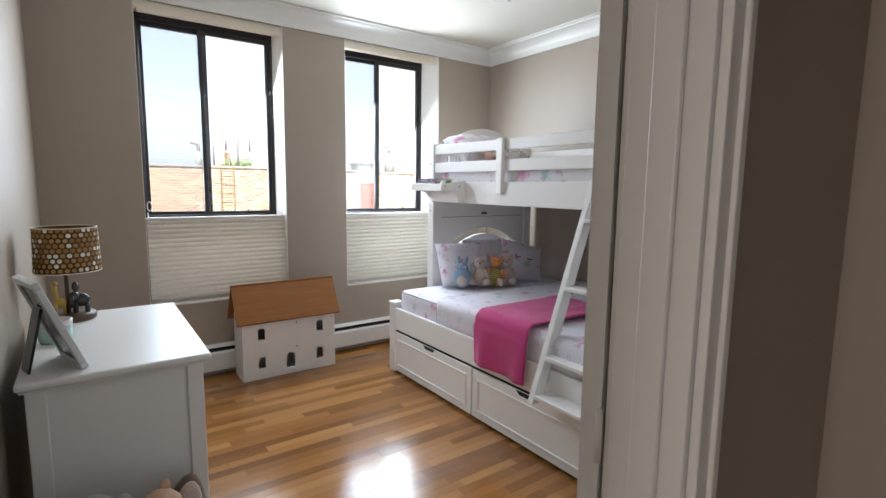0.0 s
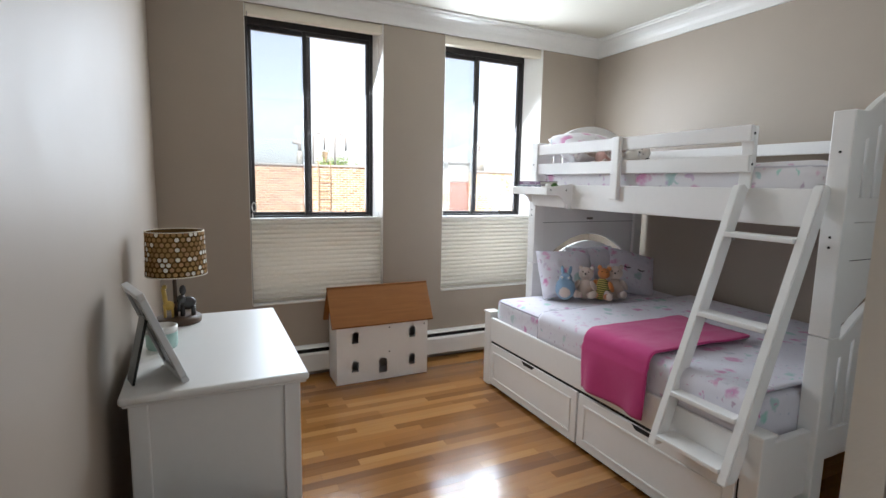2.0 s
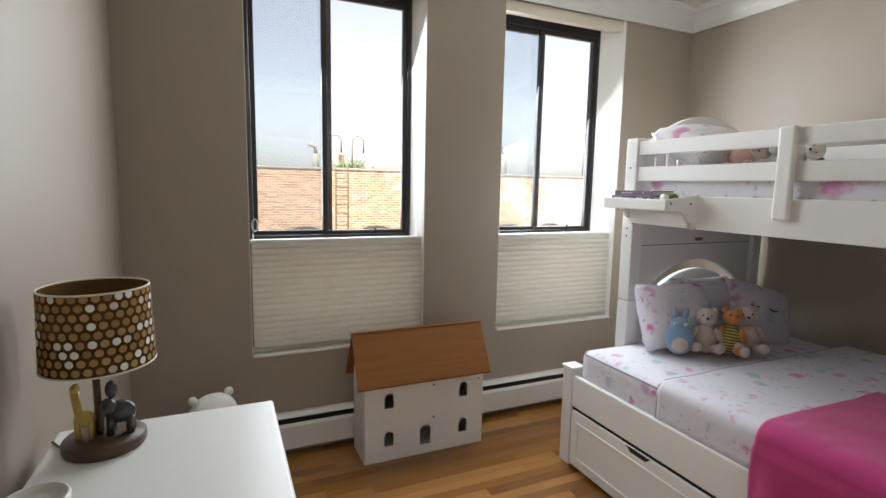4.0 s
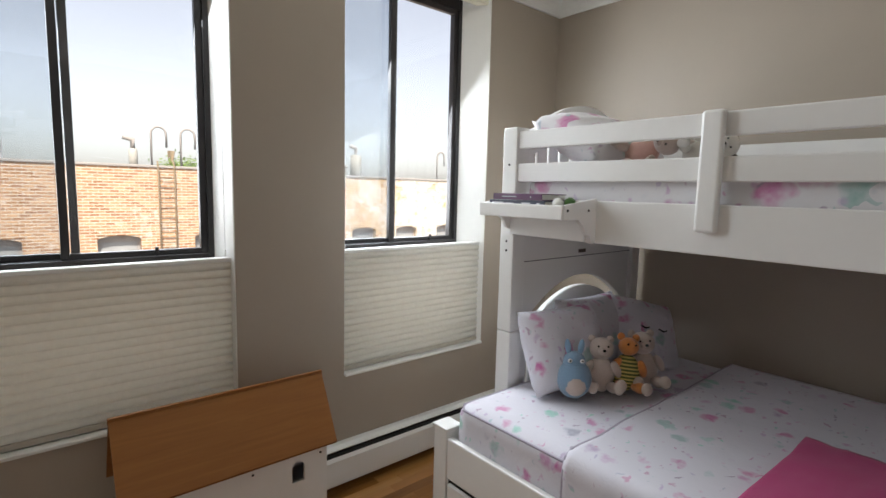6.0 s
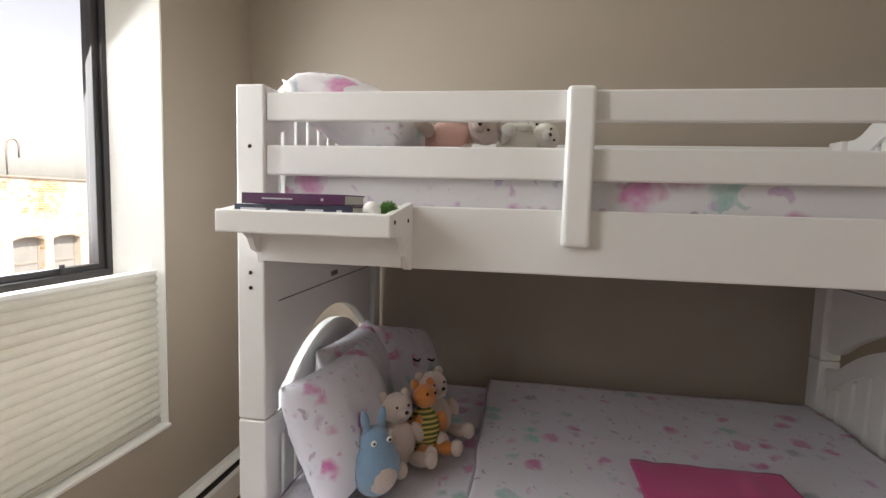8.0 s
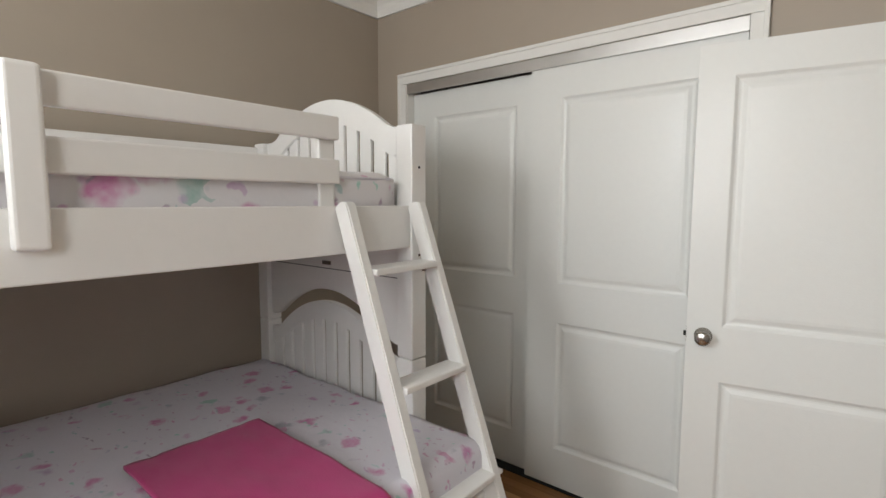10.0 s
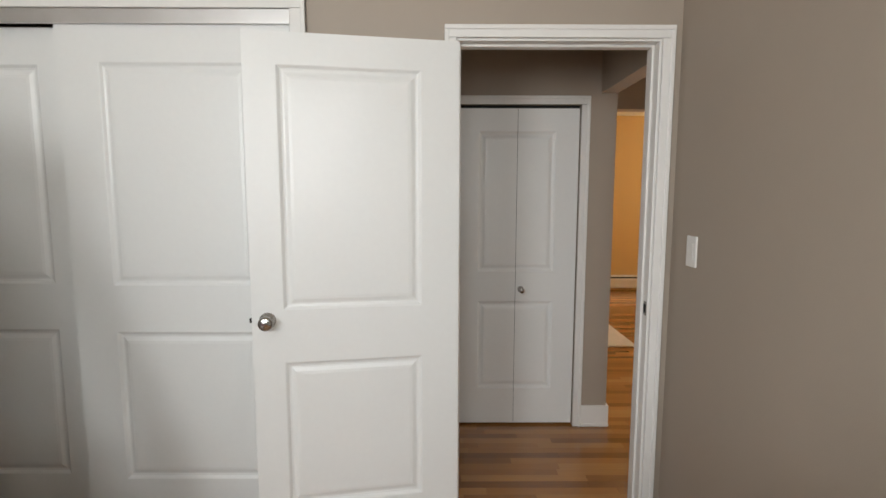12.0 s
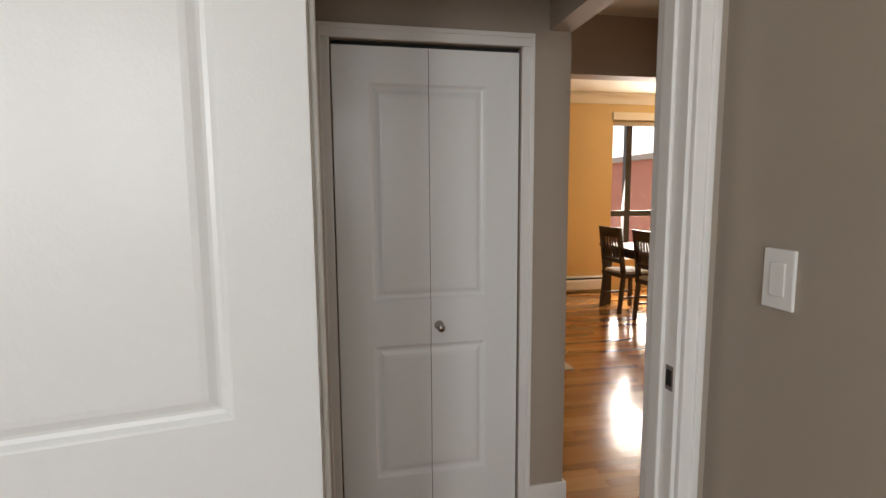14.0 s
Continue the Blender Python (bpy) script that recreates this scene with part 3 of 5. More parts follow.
# bedroom door, swung wide open against the closet front: local x runs from the hinge
DW = 0.804
ang = 9.8
door = local_thing("door_1", pose(0.887, 0.055, 0.006, 0, 0, ang), "white two-panel moulded door swung wide open", "door", kind="structure")
leaf = part("leaf", panel_leaf(DW, 2.035, 0.035, [(0.149, 0.687, 1.003, 1.920), (0.149, 0.687, 0.20, 0.795)]), DOORWHITE, door)
h = part("door_knob", knob(bmesh.new(), DW - 0.058, 0.0, 0.965), NICKEL, door, "round brushed nickel knob")
part("latch_plate", slab(DW - 0.0005, DW + 0.0015, -0.03, -0.006, 0.935, 0.992), NICKEL, door)
part("latch", slab(DW + 0.001, DW + 0.011, -0.024, -0.011, 0.955, 0.973, 0.002), DARK, door)
for z in (0.22, 1.02, 1.82):
    part("hinge", lathe(bmesh.new(), [(0.006, -0.045), (0.006, 0.045)], (-0.002, -0.034, z), 12), WHITE, door)


def slider(name, x0, x1, y, label):
    w, h = x1 - x0, 2.110
    d = local_thing(name, pose(x0, y, 0.012), label, "sliding door", kind="structure")
    part("leaf", panel_leaf(w, h, 0.034, [(0.165, w - 0.165, 1.058, h - 0.145), (0.165, w - 0.165, 0.20, 0.86)]), DOORWHITE, d)
    return d


slider("door_2", CX0 + 0.004, 2.495, -0.012, "white two-panel sliding closet door, front leaf")
slider("door_3", 2.44, CX1 - 0.004, -0.056, "white two-panel sliding closet door, rear leaf")
bm = bmesh.new()
box(bm, CX0, CX1, -0.006, 0.006, 2.12, CZ, 0.001)
track = structure("closet_track", bm, ALU, "brushed aluminium fascia of the closet door track", "track")
bm = bmesh.new()
for a, b in ((CX0 - 0.016, CX0), (CX1, CX1 + 0.016)):
    box(bm, a, b, -T, 0, 0, CZ)
structure("closet_lining", bm, WHITE, "white painted closet lining", "door frame")
structure("closet_guide", slab(CX0, CX1, -0.1, -0.002, 0.0, 0.006), DARK, "dark floor guide under the closet doors", "track")

# folding hall closet door: one moulded front cut in two hinged leaves
bw = BX1 - BX0 - 0.010
bif = local_thing("door_4", pose(BX0 + 0.005, HW - 0.012, 0.014), "white moulded folding closet door, closed", "folding door", kind="structure")
for k in range(2):
    bm = panel_leaf(bw, 1.948, 0.03, [(0.135, bw - 0.135, 0.968, 1.815), (0.135, bw - 0.135, 0.225, 0.785)])
    cut = bw / 2 + (-0.0011 if k == 0 else 0.0011)
    bmesh.ops.bisect_plane(bm, geom=bm.verts[:] + bm.edges[:] + bm.faces[:], plane_co=(cut, 0, 0), plane_no=(1, 0, 0), clear_outer=k == 0, clear_inner=k == 1)
    part("leaf", bm, DOORWHITE, bif)
# near-black strip puts the seam's shade between the two leaves
part("hinge_cover", slab(bw / 2 - 0.006, bw / 2 + 0.006, -0.028, -0.014, 0.0, 1.945), DARK, bif, "dark strip for the shade in the leaf seam")
part("door_knob", knob(bmesh.new(), bw / 2 - 0.033, 0.0, 0.86, 0.017), NICKEL, bif, "small nickel knob")
# solid dark strip painted in as the shade over the leaves
part("track_gap", slab(0, bw, -0.05, -0.012, 1.948, BZ - 0.016), DARK, bif, "dark strip for the shade in the top track gap")

# baseboard of the hall wall
bm = bmesh.new()
box(bm, -0.099, BX0 - 0.052, HW - 0.0, HW + 0.014, 0, 0.135, 0.003)
box(bm, -0.098, -0.085, -1.84, HW - 0.0005, 0, 0.135, 0.003)
box(bm, -0.099, BX0 - 0.052, HW, HW + 0.022, 0, 0.02, 0.004)
structure("baseboard", bm, WHITE, "white painted hall baseboard", "baseboard")

# light switch on the plain wall
sw = thing("light_switch", (0.0, 0.177, 1.239), "white rocker light switch on the greige wall", "switch")
part("plate", slab(0.0005, 0.008, 0.141, 0.213, 1.180, 1.298, 0.003), WHITE, sw)
part("rocker", slab(0.008, 0.0105, 0.160, 0.194, 1.206, 1.272, 0.002), WHITE, sw)
bm = bmesh.new()
box(bm, -1.085, -1.071, -1.854, -1.62, 0, 0.135, 0.003)
box(bm, -1.22, -1.071, -1.854, -1.84, 0, 0.135, 0.003)
structure("baseboard", bm, WHITE, "white painted corridor baseboard", "baseboard")
heater(-2.83, FX1 - 0.01, FY, 1)


# ---- the bunk bed ----
bed = thing("bunk_bed", (2.7, 1.8, 0), "white lacquered wooden twin-over-full bunk bed with arched slatted ends", "bunk bed")
UX0, UX1 = 2.452, 3.528
XC = (UX0 + UX1) / 2
LO = 2.102                      # outer face of the wide lower bed


def arc(x, mid, end, half=0.40):
    return end + (mid - end) * (1 - min(1.0, abs((x - XC) / half)) ** 2)


def end_frame(y0, y1):
    ym = (y0 + y1) / 2
    for x0, x1 in ((UX0, UX0 + 0.08), (UX1 - 0.08, UX1)):
        p = part("post", box(slab(x0, x1, y0, y1, 0, 0.876, 0.005), x0, x1, y0, y1, 0.879, 1.755, 0.005), BEDWHITE, bed)
        for z in (1.60, 1.275, 1.235):
            part("bolt", lathe(bmesh.new(), [(0.005, -0.0015), (0.005, 0.0015)], (UX0 - 0.0005 if x0 == UX0 else x1, ym, z), 10, "x"), DARK, p, "dark bolt hole")
    xs = [UX0 + 0.08 + (UX1 - UX0 - 0.16) * i / 24 for i in range(25)]
    for name, top, low in (("arch_board", (1.905, 1.755), (1.805, 1.645)), ("skirt_panel", (1.33, 1.33), (1.085, 0.915)), ("lower_arch_board", (1.03, 0.85), (0.945, 0.765))):
        up = [(x, arc(x, *top)) for x in xs]
        dn = [(x, arc(x, *low)) for x in reversed(xs)]
        bm = prism(bmesh.new(), up + dn, "y", ym - 0.017, ym + 0.017)
        bmesh.ops.bevel(bm, geom=[e for e in bm.edges if len(e.link_faces) == 2 and e.calc_face_angle(0) > 0.8], offset=0.004, segments=2, affect="EDGES")
        part(name, bm, BEDWHITE, bed)
    part("upper_crossrail", slab(UX0 + 0.08, UX1 - 0.08, ym - 0.019, ym + 0.019, 1.332, 1.43, 0.003), BEDWHITE, bed)
    part("lower_crossrail", slab(UX0 + 0.08, UX1 - 0.08, ym - 0.019, ym + 0.019, 0.34, 0.47, 0.003), BEDWHITE, bed)
    n = 11
    for i in range(n):
        w = (UX1 - UX0 - 0.16) / n
        x0 = UX0 + 0.08 + w * i + 0.009
        x1 = x0 + w - 0.018
        part("slat", slab(x0, x1, ym - 0.008, ym + 0.008, 1.425, arc((x0 + x1) / 2, 1.83, 1.675), 0.003, 1), BEDWHITE, bed)
        part("slat", slab(x0, x1, ym - 0.008, ym + 0.008, 0.465, arc((x0 + x1) / 2, 0.96, 0.785), 0.003, 1), BEDWHITE, bed)
    for s_ in (-1, 1):
        part("panel_joint", slab(UX0 + 0.08, UX1 - 0.08, ym + s_ * 0.0168, ym + s_ * 0.0176, 1.178, 1.181), DARK, bed, "thin dark panel joint")
        part("cleat", slab(XC - 0.03, XC + 0.03, ym + s_ * 0.017, ym + s_ * 0.021, 1.196, 1.214, 0.001, 1), NICKEL, bed, "small metal joining plate")
    # low outer post of the wide lower bed
    p = part("low_post", slab(LO, LO + 0.075, y0, y1, 0, 0.53, 0.005), BEDWHITE, bed)
    part("cap", slab(LO - 0.006, LO + 0.081, y0 - 0.006, y1 + 0.006, 0.53, 0.545, 0.004), BEDWHITE, p)
    part("low_end_rail", slab(LO + 0.075, UX0, ym - 0.017, ym + 0.017, 0.22, 0.49, 0.004), BEDWHITE, bed)


HY, FYB = (2.778, 2.855), (0.830, 0.907)
end_frame(*HY)
end_frame(*FYB)
A, B = FYB[1], HY[0]
part("upper_side_rail", slab(2.460, 2.488, A, B, 1.305, 1.460, 0.004), BEDWHITE, bed)
part("upper_back_rail", slab(3.498, 3.522, A, B, 1.305, 1.460, 0.004), BEDWHITE, bed)
part("back_guard_rail", slab(3.498, 3.520, A, B, 1.665, 1.737, 0.004), BEDWHITE, bed)
part("guard_rail", slab(2.462, 2.486, 1.225, B, 1.665, 1.737, 0.005), BEDWHITE, bed)
part("guard_rail", slab(2.462, 2.486, 1.225, B, 1.529, 1.605, 0.005), BEDWHITE, bed)
part("guard_post", slab(2.430, 2.460, 1.970, 2.034, 1.375, 1.741, 0.010, 3), BEDWHITE, bed)
gp = part("guard_post", slab(2.488, 2.516, 1.225, 1.285, 1.38, 1.735, 0.006), BEDWHITE, bed)
for z in (1.565, 1.70):
    part("bolt", lathe(bmesh.new(), [(0.006, -0.001), (0.006, 0.0012)], (2.486, 1.2245, z), 10, "y"), DARK, gp, "dark bolt hole")
part("bed_deck", slab(2.490, 3.496, A, B, 1.325, 1.345), BEDWHITE, bed)
part("lower_side_rail", slab(LO + 0.004, LO + 0.030, A, B, 0.335, 0.505, 0.006), BEDWHITE, bed)
part("lower_back_rail", slab(3.498, 3.522, A, B, 0.335, 0.505, 0.006), BEDWHITE, bed)
part("lower_deck", slab(LO + 0.03, 3.498, A, B, 0.36, 0.385), BEDWHITE, bed)
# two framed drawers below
# near-black sheet stands in for the shade behind the drawer fronts
part("plinth", slab(LO + 0.016, LO + 0.03, A, B, 0.012, 0.333), DARK, bed, "dark sheet for the shade behind the drawers")
for y0, y1 in ((A + 0.012, 1.822), (1.837, B - 0.012)):
    d = part("drawer", slab(LO - 0.002, LO + 0.015, y0, y1, 0.020, 0.318, 0.003), BEDWHITE, bed)
    bm = bmesh.new()
    for a, b, c, e in ((y0 + 0.045, y1 - 0.045, 0.255, 0.27), (y0 + 0.045, y1 - 0.045, 0.062, 0.077), (y0 + 0.045, y0 + 0.06, 0.077, 0.255), (y1 - 0.06, y1 - 0.045, 0.077, 0.255)):
        box(bm, LO - 0.009, LO - 0.001, a, b, c, e, 0.003)
    part("panel_moulding", bm, BEDWHITE, d)
    ymid = (y0 + y1) / 2
    # dark patch laid on the front, painted as the grip's recess shade
    part("finger_slot", prism(bmesh.new(), [(ymid - 0.07, 0.3195), (ymid + 0.07, 0.3195), (ymid + 0.045, 0.298), (ymid - 0.045, 0.298)], "x", LO - 0.0035, LO - 0.0015), DARK, d, "dark patch for the shade in the grip recess")
for y in (0.95, 1.8, 2.7):
    part("foot_block", slab(LO + 0.05, LO + 0.12, y - 0.03, y + 0.03, 0, 0.36), DARK, bed, "dark support block")

# hanging tray shelf on the upper rail
sh = thing("bedside_tray", (2.35, 2.59, 1.39), "white wooden tray shelf hooked on the bunk rail", "shelf")
S0, S1, SX = 2.375, 2.77, 2.217
part("tray_bottom", slab(SX + 0.012, 2.424, S0 + 0.016, S1 - 0.016, 1.416, 1.428, 0.001, 1), BEDWHITE, sh)
part("front_lip", slab(SX, SX + 0.014, S0, S1, 1.392, 1.443, 0.004), BEDWHITE, sh)
for y in (S0, S1 - 0.016):
    pts = [(SX + 0.014, 1.393), (SX + 0.014, 1.442), (2.424, 1.468), (2.424, 1.302), (2.400, 1.305), (2.390, 1.332), (2.362, 1.342), (2.345, 1.372), (2.315, 1.392)]
    bm = prism(bmesh.new(), pts, "y", y, y + 0.016)
    k = part("bracket", bm, BEDWHITE, sh)
    for x in (2.375, 2.25):
        part("bolt", lathe(bmesh.new(), [(0.005, -0.001), (0.005, 0.001)], (x, y - 0.0005 if y == S0 else y + 0.0165, 1.425), 10, "y"), DARK, k, "dark bolt")
part("apron", slab(2.380, 2.392, S0 + 0.016, S1 - 0.016, 1.312, 1.40, 0.002), BEDWHITE, sh)

# ladder hooked over the side rail
lad = thing("ladder", (2.2, 1.01, 0.35), "white wooden four-rung ladder leaning on the bunk rail", "ladder")
LS = 0.365                      # run per metre of rise


def lx(z):
    return 2.374 + (z - 1.26) * LS


for y0, y1 in ((0.884, 0.922), (1.212, 1.250)):
    zt, zb = 1.462, 0.345
    w = 0.052
    pts = [(lx(zb) - w, zb), (lx(zb) + 0.018, zb), (lx(zt) + 0.014, zt - 0.01), (lx(zt) - 0.01, zt + 0.012), (lx(zt) - w * 0.8, zt + 0.01), (lx(zt) - w, zt - 0.012)]
    bm = prism(bmesh.new(), pts, "y", y0, y1)
    bmesh.ops.bevel(bm, geom=list(bm.edges), offset=0.004, segments=2, affect="EDGES")
    part("stile", bm, BEDWHITE, lad)
part("foot_board", slab(lx(0.385) - 0.06, LO + 0.003, 0.922, 1.212, 0.375, 0.395, 0.004), BEDWHITE, lad)
for z in (1.258, 0.915, 0.572):
    r = part("rung", slab(lx(z) - 0.062, lx(z) + 0.024, 0.922, 1.212, z - 0.011, z + 0.011, 0.005), BEDWHITE, lad)
    for y in (0.930, 1.196):
        part("bracket", slab(lx(z) - 0.012, lx(z) + 0.002, y, y + 0.008, z - 0.028, z - 0.011), NICKEL, r, "small grey metal bracket")


# ---- bedding ----
def roundbox(bm, x0, x1, y0, y1, z0, z1, r, cuts=14, lump=0.0, freq=4.0, flat_bottom=True):
    """A soft box with edges rounded by r and an uneven surface."""
    made = bmesh.ops.create_cube(bm, size=1)
    vs = made["verts"]
    bmesh.ops.subdivide_edges(bm, edges=list({e for v in vs for e in v.link_edges}), cuts=cuts, use_grid_fill=True)
    allv = list(bm.verts)
    c, h = Vector(((x0 + x1) / 2, (y0 + y1) / 2, (z0 + z1) / 2)), Vector(((x1 - x0) / 2, (y1 - y0) / 2, (z1 - z0) / 2))
    for v in allv:
        # crowd the grid towards the edges so that the rounding is fine
        p = Vector([math.copysign(abs(2 * a) ** 0.7, a) for a in v.co])
        q = Vector((p.x * h.x, p.y * h.y, p.z * h.z))
        inner = Vector([max(-(hh - r), min(hh - r, a)) for a, hh in zip(q, h)])
        d = q - inner
        if d.length > 1e-6:
            q = inner + d.normalized() * min(r, d.length * 1.0 if d.length < r else r)
        n = (q - inner).normalized() if (q - inner).length > 1e-6 else Vector((0, 0, 1))
        w = c + q
        k = noise.noise(w * freq) + 0.5 * noise.noise(w * freq * 2.7)
        v.co = w + n * lump * k
    for f in bm.faces:
        f.smooth = True
    return bm


def pillow(bm, size, m, puff=1.0, seed=0):
    """A filled pillow with pinched corners, in the plane of x and z, thickness along y."""
    a, b, t = size
    n = 22
    grid = {}
    for side in (1, -1):
        for i in range(n + 1):
            for j in range(n + 1):
                u, v = 2 * i / n - 1, 2 * j / n - 1
                k = ((1 - abs(u) ** 2.6) * (1 - abs(v) ** 2.6))
                th = max(0.0, k) ** 0.45 * t * puff
                sx, sz = a * u * (1 - 0.07 * (1 - abs(v)) * 0 - 0.06 * (abs(u) * (1 - abs(v) ** 2))), b * v * (1 - 0.06 * (abs(v) * (1 - abs(u) ** 2)))
                wr = 0.006 * noise.noise(Vector((u * 5 + seed, v * 5, side * 3))) * (1 if k > 0 else 0)
                if side == -1 and (i in (0, n) or j in (0, n)):
                    grid[side, i, j] = grid[1, i, j]
                    continue
                grid[side, i, j] = bm.verts.new(m @ Vector((sx, side * (th + wr), sz)))
        for i in range(n):
            for j in range(n):
                q = [grid[side, i, j], grid[side, i + 1, j], grid[side, i + 1, j + 1], grid[side, i, j + 1]]
                if len(set(q)) == 4:
                    bm.faces.new(q if side == -1 else q[::-1]).smooth = True
    bmesh.ops.recalc_face_normals(bm, faces=bm.faces)
    return bm


low = thing("mattress", (2.7, 1.8, 0.385), "full-size mattress in a floral fitted sheet", "mattress")
part("mattress_body", roundbox(bmesh.new(), LO + 0.036, 3.495, 0.910, 2.772, 0.385, 0.648, 0.05, 18, 0.004, 5), FLORAL, low)
part("piping", tube(bmesh.new(), [(LO + 0.043, 0.95, 0.628), (LO + 0.043, 2.73, 0.628), (LO + 0.08, 2.766, 0.628), (3.45, 2.766, 0.628)], 0.005, 6), LILAC, low, "thin lilac piping")
cov = thing("bed_cover", (2.7, 1.6, 0.6), "white floral cotton cover spread over the lower bed", "bedspread")


def sheet(name, parent, material, rows, cols, fn, thick=0.008, label=""):
    bm = bmesh.new()
    top = [[bm.verts.new(fn(i / rows, j / cols)) for j in range(cols + 1)] for i in range(rows + 1)]
    for i in range(rows):
        for j in range(cols):
            bm.faces.new((top[i][j], top[i + 1][j], top[i + 1][j + 1], top[i][j + 1])).smooth = True
    bmesh.ops.recalc_face_normals(bm, faces=bm.faces)
    ob = part(name, bm, material, parent, label)
    s = ob.modifiers.new("thickness", "SOLIDIFY")
    s.thickness, s.offset = thick, 0
    return ob


def drape(p, x_far, x_edge, z_top, drop, r=0.045, lift=0.0):
    """Point at share p of a path that runs over the mattress to the edge at x_edge, round it, and down by drop."""
    flat, bend = x_far - x_edge - r, r * math.pi / 2
    d = p * (flat + bend + drop)
    if d < flat:
        return x_far - d, z_top
    if d < flat + bend:
        a = (d - flat) / r
        return x_edge + r - r * math.sin(a), z_top - r + r * math.cos(a)
    return x_edge, z_top - r - (d - flat - bend)


def cover_fn(u, v):
    y = 0.915 + v * (2.24 - 0.915)
    x, z = drape(u, 3.488, LO + 0.022, 0.668, 0.12)
    k = noise.noise(Vector((x * 4, y * 4, 1))) + 0.6 * noise.noise(Vector((x * 9, y * 7, 5)))
    return (x - (0.004 * k if z < 0.62 else 0), y + 0.012 * noise.noise(Vector((x * 5, y, 8))), z + 0.006 * k)


part_cover = sheet("cover", cov, FLORAL, 60, 70, cover_fn)
part("hem", tube(bmesh.new(), [cover_fn(i / 40, 1.0) for i in range(41)], 0.006, 6), LILAC, cov, "lilac piped hem")


bl = thing("throw_blanket", (2.4, 1.45, 0.68), "bright pink fleece throw draped over the bed's edge", "blanket")


def throw_fn(u, v):
    x, z = drape(u, 2.79, LO - 0.015, 0.695, 0.26, 0.06)
    ya, yb = 1.345 + 0.02 * u, 1.77 + 0.02 * u
    y = ya + v * (yb - ya) + 0.018 * noise.noise(Vector((u * 3, v, 2)))
    k = 0.5 * noise.noise(Vector((u * 4, v * 3.5, 4))) + 0.35 * noise.noise(Vector((u * 9, v * 9, 7)))
    if z < 0.62:
        fold = 0.014 * math.sin(v * 11 + 2.2 * noise.noise(Vector((v * 2, u * 2, 3)))) * min(1, (0.62 - z) * 5)
        return (x - 0.010 - fold, y, z + 0.004 * k)
    return (x, y, z + 0.011 * k + 0.006)


sheet("fleece", bl, PINK, 60, 40, throw_fn, 0.012)

up = thing("mattress", (2.92, 1.8, 1.345), "twin mattress in a floral fitted sheet on the upper bunk", "mattress")
part("mattress_body", roundbox(bmesh.new(), 2.500, 3.490, 0.915, 2.765, 1.345, 1.575, 0.05, 16, 0.008, 6), FLORAL_BIG, up)

part("piping", tube(bmesh.new(), [(3.45, 0.922, 1.553), (2.535, 0.922, 1.553), (2.507, 0.950, 1.553), (2.507, 2.73, 1.553)], 0.005, 6), FLORAL, up, "floral edge piping")
for m, size, lab, mt, sd in (
    (pose(2.635, 2.620, 0.822, -24, 0, -8), (0.220, 0.178, 0.100), "plump pillow in a white floral case leaning on the headboard", FLORAL, 1),
    (pose(2.930, 2.665, 0.825, -22, 0, -4), (0.215, 0.185, 0.085), "plump pillow in a white floral case leaning on the headboard", FLORAL, 5),
    (pose(3.190, 2.560, 0.805, -30, 14, -22), (0.205, 0.175, 0.085), "pale pillow with a stitched sleeping animal face", FLORAL, 9),
):
    pw = local_thing("pillow", m, lab, "pillow", "pillows on the lower bed")
    cs = part("pillowcase", pillow(bmesh.new(), size, Matrix(), 1.0, sd), mt, pw)
    if sd == 9:
        for x in (-0.06, 0.05):
            part("stitched_eye", tube(bmesh.new(), [(x - 0.025, -0.088, 0.0), (x, -0.092, -0.010), (x + 0.025, -0.088, 0.0)], 0.004, 6), BLACK, cs, "black stitched closed eye")
pw = local_thing("pillow", pose(2.775, 2.590, 1.705, -64, 0, -3), "pillow in a white floral case lying on the upper bunk", "pillow")
part("pillowcase", pillow(bmesh.new(), (0.255, 0.185, 0.10), Matrix(), 1.0, 13), FLORAL_BIG, pw)


# ---- dresser and what stands on it ----
dr = thing("dresser", (0.25, 1.73, 0), "white painted wooden dresser with a moulded top edge", "dresser")
X0, X1, Y0, Y1, DH = 0.060, 0.529, 1.347, 2.195, 0.855
part("top", box(slab(0.040, 0.554, 1.323, 2.219, DH - 0.024, DH, 0.009, 3), 0.048, 0.545, 1.333, 2.209, DH - 0.034, DH - 0.025, 0.004), BEDWHITE, dr)
for x0, x1, y0, y1 in ((X0, X0 + 0.05, Y0, Y0 + 0.05), (X1 - 0.05, X1, Y0, Y0 + 0.05), (X0, X0 + 0.05, Y1 - 0.05, Y1), (X1 - 0.05, X1, Y1 - 0.05, Y1)):
    part("leg", slab(x0, x1, y0, y1, 0, DH - 0.034, 0.004), BEDWHITE, dr)
part("side_panel", slab(X0 + 0.05, X1 - 0.05, Y0 + 0.010, Y0 + 0.026, 0.09, DH - 0.034), BEDWHITE, dr)
part("side_panel", slab(X0 + 0.05, X1 - 0.05, Y1 - 0.026, Y1 - 0.010, 0.09, DH - 0.034), BEDWHITE, dr)
part("back_panel", slab(X0 + 0.01, X0 + 0.02, Y0 + 0.05, Y1 - 0.05, 0.09, DH - 0.034), BEDWHITE, dr)
